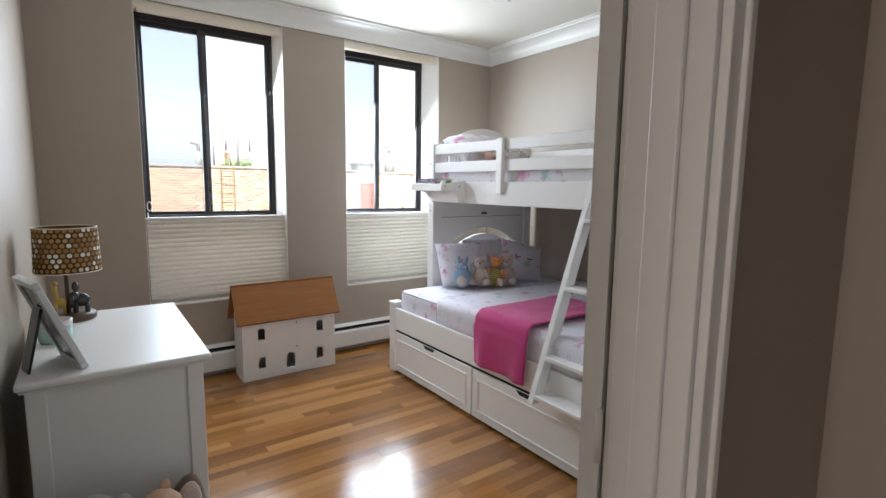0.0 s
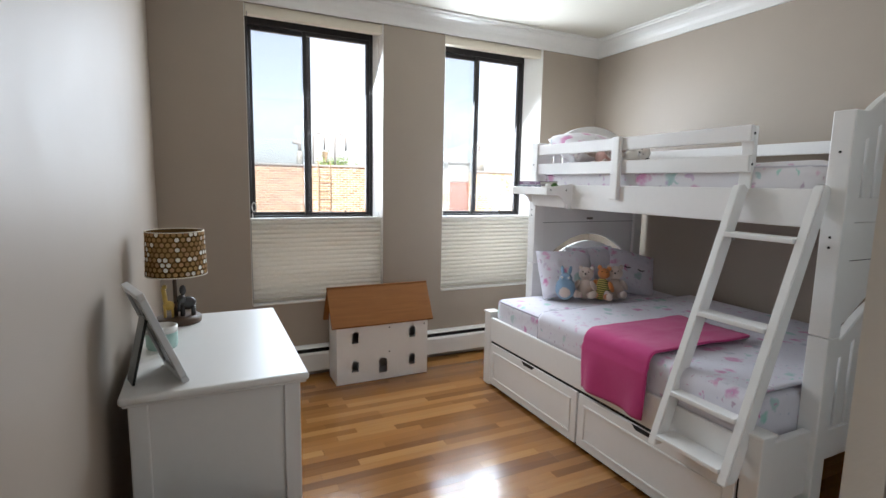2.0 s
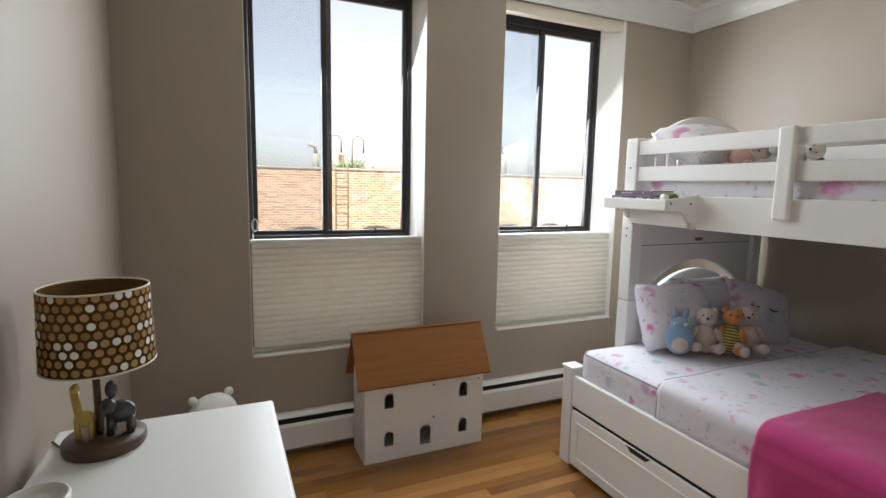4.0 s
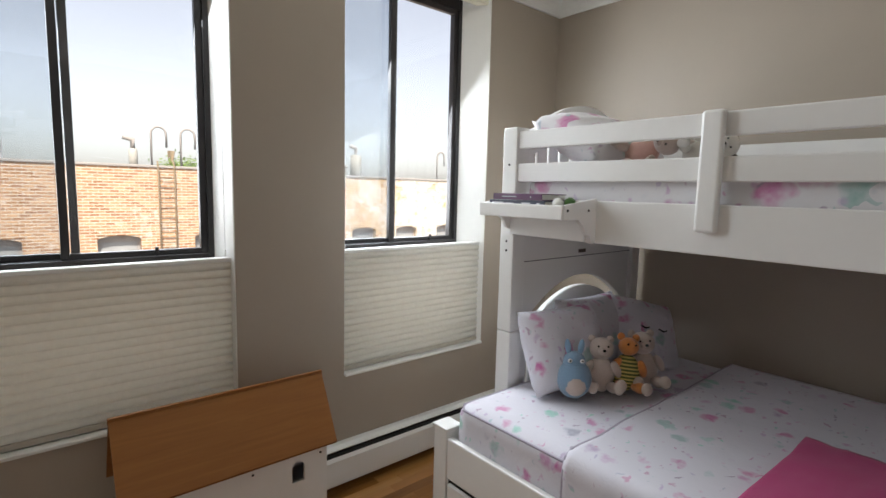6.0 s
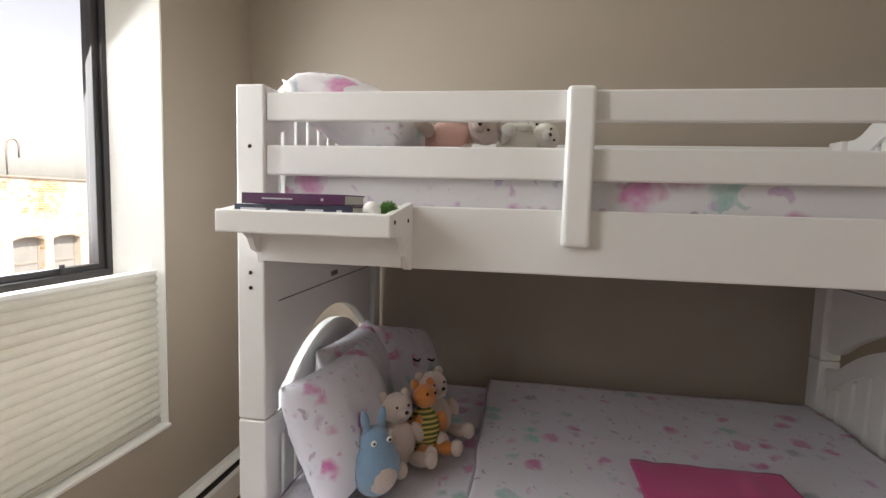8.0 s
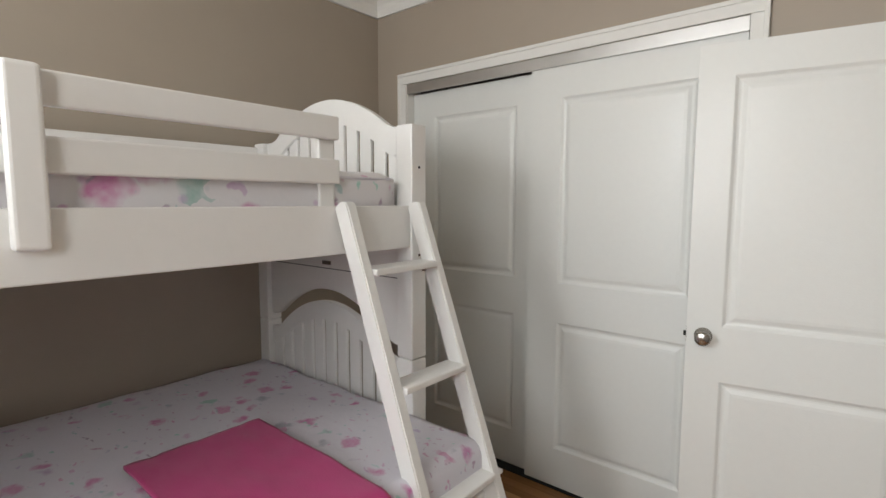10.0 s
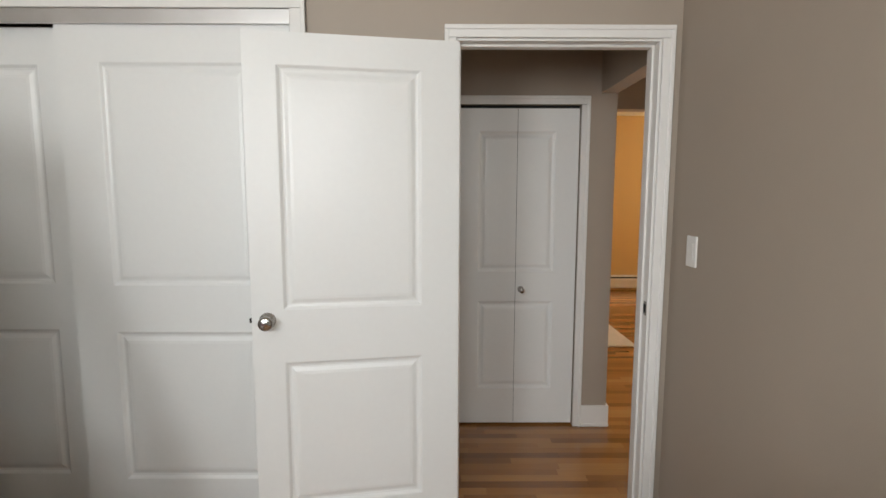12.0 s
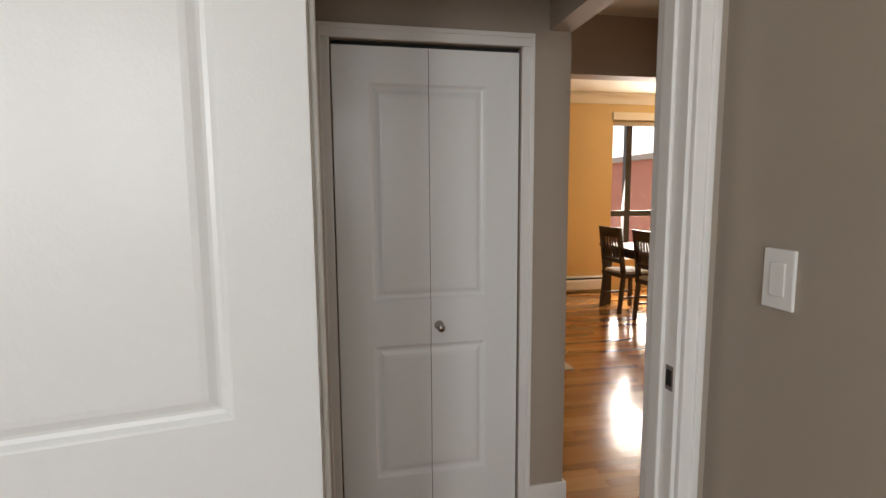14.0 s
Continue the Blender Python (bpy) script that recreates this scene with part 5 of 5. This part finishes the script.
# ---- ceiling fan ----
FC = (1.88, 1.74)
fan = thing("ceiling_fan", (*FC, H), "white five-blade ceiling fan", "ceiling fan")
part("canopy", lathe(bmesh.new(), [(0.07, H), (0.065, H - 0.05), (0.02, H - 0.07), (0.012, H - 0.07)], (*FC, 0), 28), WHITE, fan)
part("downrod", tube(bmesh.new(), [(*FC, H - 0.06), (*FC, 2.56)], 0.012, 10), WHITE, fan)
part("motor", lathe(bmesh.new(), [(0.02, 2.58), (0.09, 2.56), (0.10, 2.52), (0.09, 2.48), (0.05, 2.45), (0, 2.45)], (*FC, 0), 32), WHITE, fan)
for k in range(5):
    a = radians(16 + 72 * k)
    bm = bmesh.new()
    pts = [(0.14, -0.04), (0.18, -0.055), (0.42, -0.065), (0.455, -0.04), (0.455, 0.04), (0.42, 0.065), (0.18, 0.055), (0.14, 0.04)]
    prism(bm, pts, "z", -0.004, 0.004)
    bm.transform(Matrix.Translation((*FC, 2.50)) @ Matrix.Rotation(a, 4, "Z") @ Matrix.Rotation(radians(11), 4, "X"))
    bl_ = part("blade", bm, WHITE, fan)
    bm = slab(0.08, 0.20, -0.018, 0.018, -0.012, -0.004, 0.002)
    bm.transform(Matrix.Translation((*FC, 2.50)) @ Matrix.Rotation(a, 4, "Z") @ Matrix.Rotation(radians(11), 4, "X"))
    part("blade_iron", bm, NICKEL, bl_)

# the tray and what lies on it, moved to their place on the rail
for name in ("bedside_tray", "book", "ball", "spiky_ball"):
    for ob in [o for o in scene.objects if o.parent is None and o.name.split(".")[0] == name]:
        ob.location += Vector((0.036, 0.016, 0.0 if name == "bedside_tray" else 0.016))
bt.scale = (1.0, 1.0, 0.92)


# ---- dining room beyond the hall ----
dw = thing("window_3", ((DW0 + DW1) / 2, FY - 0.15, DWZ0), "dark bronze framed dining room window with a low transom", "window", kind="structure")
bm = bmesh.new()
y0, y1 = FY - 0.20, FY - 0.12
for a, b in ((DW0, DW0 + 0.05), (DW1 - 0.05, DW1), (-3.22, -3.13)):
    box(bm, a, b, y0, y1, DWZ0, DWZ1, 0.003)
for a, b in ((DWZ0, DWZ0 + 0.05), (DWZ1 - 0.05, DWZ1), (1.06, 1.14)):
    box(bm, DW0 + 0.05, DW1 - 0.05, y0 + 0.003, y1 - 0.003, a, b, 0.003)
part("window_frame", bm, BRONZE, dw)
for a, b in ((DW0 + 0.05, -3.22), (-3.13, DW1 - 0.05)):
    for c, e in ((DWZ0 + 0.05, 1.06), (1.14, DWZ1 - 0.05)):
        g = part("pane", slab(a, b, FY - 0.162, FY - 0.158, c, e), GLASS, dw)
        g.visible_shadow = False
part("window_sill", slab(DW0, DW1, FY - 0.12, FY + 0.02, DWZ0 - 0.01, DWZ0 + 0.012, 0.003), WHITE, dw)
db_ = thing("roller_blind", ((DW0 + DW1) / 2, FY, DWZ1), "cream rolled-up blind over the dining room window", "blind")
part("roll", tube(bmesh.new(), [(DW0 + 0.01, FY - 0.05, DWZ1 - 0.04), (DW1 - 0.01, FY - 0.05, DWZ1 - 0.04)], 0.032, 14), CREAMRAIL, db_)
part("valance", slab(DW0 - 0.03, DW1 + 0.03, FY + 0.002, FY + 0.05, DWZ1, DWZ1 + 0.10, 0.004), CREAMRAIL, db_)

tb = thing("dining_table", (-2.9, -4.1, 0), "dark stained wooden dining table", "table")
TX0, TX1, TY0, TY1 = -3.45, -2.33, -4.80, -3.35
part("tabletop", slab(TX0, TX1, TY0, TY1, 0.735, 0.765, 0.006), EBONY, tb)
part("apron", slab(TX0 + 0.07, TX1 - 0.07, TY0 + 0.07, TY1 - 0.07, 0.64, 0.734), EBONY, tb)
for x in (TX0 + 0.04, TX1 - 0.12):
    for y in (TY0 + 0.04, TY1 - 0.12):
        part("leg", slab(x, x + 0.08, y, y + 0.08, 0, 0.735, 0.004), EBONY, tb)


def dining_chair():
    """A slat-backed chair that faces -y, at the origin."""
    c = local_thing("dining_chair", pose(0, 0, 0), "dark stained slat-back dining chair with a pale seat", "chair", "chairs at the dining table")
    part("seat_frame", slab(-0.22, 0.22, -0.21, 0.21, 0.41, 0.455, 0.006), EBONY, c)
    part("seat", slab(-0.205, 0.205, -0.20, 0.19, 0.455, 0.485, 0.012), mat("cream_seat_fabric", (0.66, 0.58, 0.46), 0.7, 0.06, 20), c, "pale upholstered seat pad")
    for x in (-0.205, 0.165):
        part("front_leg", slab(x, x + 0.04, -0.205, -0.165, 0, 0.41, 0.003), EBONY, c)
        bm = prism(bmesh.new(), [(0.16, 0.41), (0.20, 0.41), (0.27, 0.98), (0.235, 0.98), (0.165, 0.50)], "x", x, x + 0.04)
        prism(bm, [(0.20, 0.0), (0.24, 0.0), (0.20, 0.41), (0.16, 0.41)], "x", x, x + 0.04)
        part("back_leg", bm, EBONY, c)
    part("crest_rail", prism(bmesh.new(), [(0.222, 0.88), (0.252, 0.88), (0.272, 1.0), (0.242, 1.0)], "x", -0.21, 0.21), EBONY, c)
    part("low_rail", prism(bmesh.new(), [(0.185, 0.58), (0.208, 0.58), (0.214, 0.63), (0.191, 0.63)], "x", -0.165, 0.165), EBONY, c)
    for i in range(6):
        x = -0.15 + i * 0.053
        part("slat", prism(bmesh.new(), [(0.194, 0.63), (0.206, 0.63), (0.244, 0.885), (0.232, 0.885)], "x", x, x + 0.03), EBONY, c)
    for x in (-0.195, 0.175):
        part("stretcher", slab(x, x + 0.02, -0.17, 0.20, 0.16, 0.185, 0.003), EBONY, c)
    return c


ch0 = dining_chair()
ch0.matrix_basis = pose(-2.50, -4.42, 0, 0, 0, -86)
copy_thing(ch0, pose(-2.52, -3.74, 0, 0, 0, -92))
rug = thing("rug", (-0.3, -2.9, 0.0), "cream flat-woven rug on the oak floor", "rug")
part("woven_field", slab(-0.93, 0.75, -4.6, -2.57, 0.001, 0.014, 0.005), mat("cream_rug_wool", (0.66, 0.62, 0.56), 0.95, 0.12, 30, 0.6, 300), rug)
pend = thing("chandelier", (-3.17, -4.6, H), "small dark chandelier with clear glass drops", "chandelier")
part("canopy", lathe(bmesh.new(), [(0.05, H), (0.045, H - 0.02), (0.01, H - 0.03)], (-3.17, -4.6, 0), 20), BRONZE, pend)
part("rod", tube(bmesh.new(), [(-3.17, -4.6, H - 0.02), (-3.17, -4.6, 1.95)], 0.006), BRONZE, pend)
part("cage", lathe(bmesh.new(), [(0.02, 2.16), (0.12, 2.12), (0.13, 2.08), (0.02, 2.05)], (-3.17, -4.6, 0), 24), BRONZE, pend)
for k in range(8):
    a = k * math.pi / 4
    part("glass_drop", blob(bmesh.new(), (-3.17 + 0.10 * math.cos(a), -4.6 + 0.10 * math.sin(a), 1.97 - 0.04 * (k % 2)), (0.013, 0.013, 0.05), seg=8), mat("clear_drop", (0.8, 0.8, 0.8), 0.05), pend)


# ---- outside ----
def brick(name, tones, mortar, white=0.0, wx=0.0):
    """Brick courses in the wall's own plane, tones from brick to brick, with flaking whitewash."""
    m, t, b = nodes_of(name)
    geo = node(t, "NewGeometry")
    sp = node(t, "SeparateXYZ", {"Vector": geo.outputs["Position"]})
    uv = node(t, "CombineXYZ", {"X": math_node(t, "ADD", sp.outputs["X"], sp.outputs["Y"]), "Y": sp.outputs["Z"]})
    bt_ = node(t, "TexBrick", {"Vector": uv.outputs[0]}, Scale=1.0, Brick_Width=0.23, Row_Height=0.078, Mortar_Size=0.011, Mortar_Smooth=0.2, Bias=0.0)
    bt_.inputs["Color1"].default_value, bt_.inputs["Color2"].default_value, bt_.inputs["Mortar"].default_value = (*tones[0], 1), (*tones[1], 1), (*mortar, 1)
    n1 = node(t, "TexNoise", {"Vector": geo.outputs["Position"]}, Scale=0.7, Detail=6.0, Roughness=0.7)
    n2 = node(t, "TexNoise", {"Vector": uv.outputs[0]}, Scale=6.0, Detail=4.0)
    fac = math_node(t, "ADD", math_node(t, "MULTIPLY", n1.outputs["Fac"], 1.4), math_node(t, "MULTIPLY", n2.outputs["Fac"], 0.7))
    fac = math_node(t, "ADD", fac, math_node(t, "MULTIPLY", math_node(t, "SUBTRACT", sp.outputs["X"], wx), 0.035))
    fac = math_node(t, "SUBTRACT", fac, 1.28 - white)
    fac = math_node(t, "MINIMUM", math_node(t, "MAXIMUM", math_node(t, "MULTIPLY", fac, 4.0), 0.0), 0.9)
    mx = t.nodes.new("ShaderNodeMix")
    mx.data_type = "RGBA"
    t.links.new(fac, mx.inputs[0])
    t.links.new(bt_.outputs["Color"], mx.inputs[6])
    mx.inputs[7].default_value = (0.62, 0.58, 0.52, 1)
    t.links.new(mx.outputs[2], b.inputs["Base Color"])
    b.inputs["Roughness"].default_value = 0.9
    bp = node(t, "Bump", {"Height": bt_.outputs["Fac"]}, Strength=0.6, Distance=-0.01)
    t.links.new(bp.outputs[0], b.inputs["Normal"])
    return m


BRICK_A = brick("orange_brick", ((0.29, 0.14, 0.065), (0.50, 0.30, 0.16)), (0.54, 0.49, 0.41), 0.16, 3.8)
BRICK_B = brick("yellow_brick", ((0.34, 0.17, 0.06), (0.55, 0.35, 0.15)), (0.58, 0.52, 0.42), 0.34, 11.4)
STONE = mat("grey_coping_stone", (0.30, 0.28, 0.26), 0.85, 0.2, 2, 0.3, 30)
STUCCO = mat("grey_stucco", (0.36, 0.35, 0.31), 0.9, 0.15, 1.5, 0.3, 40)
ROOF = mat("grey_roof_felt", (0.16, 0.16, 0.16), 0.9, 0.2, 1)
DIMGLASS = mat("dim_far_glass", (0.30, 0.31, 0.31), 0.2, 0.3, 2)
IRON = mat("rusty_iron", (0.20, 0.15, 0.09), 0.8, 0.3, 8)
structure("ground", slab(-900, 900, -900, 900, -9.6, -9.5), mat("grey_yard_concrete", (0.22, 0.21, 0.20), 0.9, 0.2, 0.3, 0.2, 20), "grey concrete yard far below", "ground")
BY = 17.0


def facade(house, x0, x1, ztop, material, centres, w=1.0):
    """A brick front with real window openings on three floors."""
    floors = [(-1.55, 0.12), (-4.6, -2.95), (-7.8, -6.2)]
    bm = bmesh.new()
    cuts = sorted([x0, x1] + [c + s * w / 2 for c in centres for s in (-1, 1)])
    for k in range(0, len(cuts), 2):
        box(bm, cuts[k], cuts[k + 1], BY, BY + 0.35, -9.5, ztop)
    zs = [-9.5] + [z for f in reversed(floors) for z in f] + [ztop]
    for c in centres:
        for k in range(0, len(zs), 2):
            box(bm, c - w / 2, c + w / 2, BY, BY + 0.35, zs[k], zs[k + 1])
    part("wall", bm, material, house)
    for c in centres:
        for z0, z1 in floors:
            bm = bmesh.new()
            r = [(c - w / 2, z1 + 0.001), (c - w / 2, z1 - 0.13)] + [(c + (w / 2) * math.sin(a), z1 - 0.13 + 0.11 * math.cos(a)) for a in [radians(-90 + 18 * i) for i in range(1, 10)]] + [(c + w / 2, z1 - 0.13), (c + w / 2, z1 + 0.001)]
            prism(bm, r, "y", BY + 0.02, BY + 0.2)
            wn_ = part("window", bm, material, house)
            bm = bmesh.new()
            for a, b, e, f in ((c - w / 2, c - w / 2 + 0.07, z0, z1), (c + w / 2 - 0.07, c + w / 2, z0, z1), (c - w / 2 + 0.07, c + w / 2 - 0.07, z0, z0 + 0.08), (c - w / 2 + 0.07, c + w / 2 - 0.07, z1 - 0.2, z1), (c - w / 2 + 0.07, c + w / 2 - 0.07, (z0 + z1) / 2 - 0.03, (z0 + z1) / 2 + 0.03)):
                box(bm, a, b, BY + 0.20, BY + 0.26, e, f)
            part("frame", bm, STONE, wn_)
            part("pane", slab(c - w / 2 + 0.07, c + w / 2 - 0.07, BY + 0.22, BY + 0.225, z0 + 0.08, z1 - 0.2), DIMGLASS, wn_)
            part("sill", slab(c - w / 2 - 0.08, c + w / 2 + 0.08, BY - 0.06, BY + 0.2, z0 - 0.09, z0, 0.01), STONE, wn_)


ha = thing("brick_house", (0, BY + 5, -9.5), "weathered orange brick house with whitewash traces and a parapet", "building")
facade(ha, -26.0, 8.8, 1.94, BRICK_A, [-14.6, -12.1, -9.6, -7.1, -4.6, -2.1, 0.35, 2.85, 5.2, 7.4])
part("roof", slab(-26, 8.8, BY + 0.35, BY + 11, -9.5, 1.6), ROOF, ha)
part("coping", slab(-26.05, 8.8, BY - 0.04, BY + 0.40, 1.94, 2.01, 0.015), STONE, ha)
hb_ = thing("brick_house", (14, BY + 5, -9.5), "tall yellow brick house with flaking white paint and a stucco end", "building")
facade(hb_, 9.6, 30.0, 1.90, BRICK_B, [10.4, 12.3, 14.3, 15.6, 18.0, 20.5, 23.0])
part("roof", slab(8.8, 30, BY + 0.35, BY + 11, -9.5, 1.5), ROOF, hb_)
part("coping", slab(9.6, 30.05, BY - 0.04, BY + 0.40, 1.90, 1.97, 0.015), STONE, hb_)
part("end_pier", slab(8.8, 9.6, BY - 0.02, BY + 0.35, -9.5, 1.52), mat("red_brick_pier", (0.33, 0.15, 0.10), 0.9, 0.2, 12, 0.4, 40), hb_, "dull red brick pier")
part("stucco_block", slab(8.70, 9.62, BY - 0.03, BY + 0.6, 1.521, 2.22, 0.02), STUCCO, hb_, "grey stucco chimney block")
part("stucco_cap", slab(8.65, 9.67, BY - 0.08, BY + 0.66, 2.22, 2.29, 0.015), STONE, hb_)

lad2 = thing("wall_ladder", (3.6, BY - 0.1, -1.5), "rusty iron ladder fixed to the brick wall", "ladder")
for x in (3.8, 4.2):
    part("rail", tube(bmesh.new(), [(x, BY - 0.12, -2.0), (x, BY - 0.12, 1.98), (x, BY - 0.02, 2.12)], 0.022, 6), IRON, lad2)
for k in range(14):
    part("rung", tube(bmesh.new(), [(3.8, BY - 0.12, -1.8 + k * 0.28), (4.2, BY - 0.12, -1.8 + k * 0.28)], 0.016, 6), IRON, lad2)
for x, h, r in ((3.55, 0.6, 0.12), (11.2, 0.9, 0.22)):
    cp = thing("roof_vent", (x, BY + 2, 1.9), "grey metal roof vent pipe with a cowl", "vent")
    part("pipe", lathe(bmesh.new(), [(r, 1.85), (r, 1.9 + h), (r * 0.6, 1.95 + h)], (x, BY + 2, 0), 16), STUCCO, cp)
    part("cowl", tube(bmesh.new(), [(x, BY + 2, 1.9 + h), (x, BY + 2, 2.2 + h), (x - 0.25, BY + 2, 2.28 + h)], 0.08, 8), STONE, cp)
for x in (3.95, 4.75, 15.0):
    gv = thing("gooseneck_pipe", (x, BY + 1.5, 1.9), "thin curved roof pipe", "pipe")
    part("pipe", tube(bmesh.new(), [(x, BY + 1.5, 1.8), (x, BY + 1.5, 3.0)] + [(x + 0.2 - 0.2 * math.cos(a), BY + 1.5, 3.0 + 0.2 * math.sin(a)) for a in [math.pi * i / 8 for i in range(1, 9)]] + [(x + 0.4, BY + 1.5, 2.6)], 0.035, 6), STONE, gv)
bk = thing("bulkhead", (-1.2, BY + 6, 1.9), "white stair bulkhead on the roof with a dark cap", "roof hut")
part("wall", slab(-0.9, 0.5, BY + 5, BY + 7, 1.55, 3.6, 0.02), mat("white_render", (0.7, 0.69, 0.66), 0.85, 0.1, 1), bk)
part("cap", slab(-0.35, 0.35, BY + 4.9, BY + 6, 3.6, 3.82, 0.03), STONE, bk)
# tree top behind the roof
tr = thing("tree", (6.9, BY + 9, -9.5), "green leafy tree rising behind the brick house", "tree")
bm = bmesh.new()
tube(bm, [(6.9, BY + 13, -9.5), (6.95, BY + 13, -3), (6.8, BY + 13, 1.0), (6.9, BY + 13, 3.2)], 0.18, 8)
tube(bm, [(6.85, BY + 13, 0.5), (7.6, BY + 13.2, 2.4)], 0.07, 6)
tube(bm, [(6.85, BY + 13, 0.2), (6.1, BY + 12.8, 2.2)], 0.07, 6)
part("trunk", bm, IRON, tr)
rg = random.Random(3)
vs, fs = [], []
for i in range(2600):
    c = Vector(((rg.choice((6.7, 7.2, 7.8, 7.4))) + rg.gauss(0, 0.34), BY + 13 + rg.gauss(0, 0.6), 2.0 + rg.gauss(0, 0.34)))
    d = Vector((rg.gauss(0, 1), rg.gauss(0, 1), rg.gauss(0, 1))).normalized()
    e = d.orthogonal().normalized()
    s = rg.uniform(0.06, 0.12)
    n = len(vs)
    vs += [c - d * s, c + e * s * 0.5, c + d * s, c - e * s * 0.5]
    fs.append((n, n + 1, n + 2, n + 3))
me = bpy.data.meshes.new("crown")
me.from_pydata([tuple(v) for v in vs], [], fs)
me.materials.append(mat("tree_leaves", (0.10, 0.16, 0.03), 0.6, 0.3, 3))
crown_ob = new("crown", me)
crown_ob.parent = tr
me.transform(Matrix.Translation(-tr.location))
# house across the street, seen through the dining room window
hc = thing("street_house", (-6, -22, -9.5), "pale red rendered house across the street", "building")
part("wall", slab(-13.2, -10.2, -20, -12.5, -9.5, 2.6), mat("red_render", (0.42, 0.16, 0.12), 0.9, 0.1, 2), hc)
part("roof", slab(-13.4, -10.0, -20.2, -12.3, 2.6, 2.8), STONE, hc)
for z in (-6.5, -3.2, 0.2):
    wv = part("window", slab(-12.3, -11.3, -12.5, -12.46, z, z + 1.6), DIMGLASS, hc)
    part("sill", slab(-12.4, -11.2, -12.5, -12.40, z - 0.1, z - 0.002), STONE, wv)


# ---- floors: oak strips along x ----
def plank_mesh(length, width=0.0555, thick=0.012):
    bm = slab(0, length - 0.0009, 0, width, -thick, 0)
    me = bpy.data.meshes.new("plank")
    bmesh.ops.delete(bm, geom=[f for f in bm.faces if f.normal.z < -0.5], context="FACES_ONLY")
    bm.to_mesh(me)
    bm.free()
    me.materials.append(OAK)
    return me


PLANKS = {}
floor = structure("floor", slab(-0.1, W + 0.1, -0.75, D, -0.06, -0.013), DARK, "glossy honey oak strip floor", "floor")
floor_hall = structure("floor_hall", slab(-5.0, 1.7, -5.5, -0.751, -0.06, -0.013), DARK, "glossy honey oak strip floor of hall and dining room", "floor")
rng = random.Random(7)
PW = 0.0562


def strips(x0, x1, y0, y1, near):
    """Rows of boards with random joints; near(x, y) picks those that become parts, the rest is returned as boxes."""
    rest = []
    for r in range(round((y1 - y0) / PW)):
        x, y = x0 - rng.random() * 0.6, y0 + r * PW
        while x < x1:
            ln = rng.choice((0.35, 0.5, 0.65, 0.8, 1.0))
            a, b = max(x, x0), min(x + ln, x1)
            x += ln
            if b - a < 0.02:
                continue
            if near(a, b, y):
                k = round(b - a, 3)
                if k not in PLANKS:
                    PLANKS[k] = plank_mesh(k)
                ob = new("plank", PLANKS[k])
                ob.parent = floor
                ob.location = (a, y, 0)
            else:
                rest.append((a, b, y))
    return rest


def joined(name, rest, parent):
    vs, fs = [], []
    for a, b, y in rest:
        n = len(vs)
        y1 = y + 0.0555
        b -= 0.0009
        vs += [(a, y, 0), (b, y, 0), (b, y1, 0), (a, y1, 0), (a, y, -0.012), (b, y, -0.012), (b, y1, -0.012), (a, y1, -0.012)]
        fs += [(n, n + 1, n + 2, n + 3), (n, n + 4, n + 5, n + 1), (n + 1, n + 5, n + 6, n + 2), (n + 2, n + 6, n + 7, n + 3), (n + 3, n + 7, n + 4, n)]
    me = bpy.data.meshes.new(name)
    me.from_pydata(vs, [], fs)
    me.materials.append(OAK)
    ob = new(name, me)
    ob.parent = parent
    ob["kind"] = "stuff"
    return ob


rest = strips(0.0, W, 0.0, D + 0.02, lambda a, b, y: a < 2.0 and y > 0.2)
rest += strips(-4.9, W, -0.9554, -0.001, lambda a, b, y: False)
joined("planks", rest, floor)
joined("planks", strips(-4.9, 1.6, FY, -0.956, lambda a, b, y: False), floor_hall)
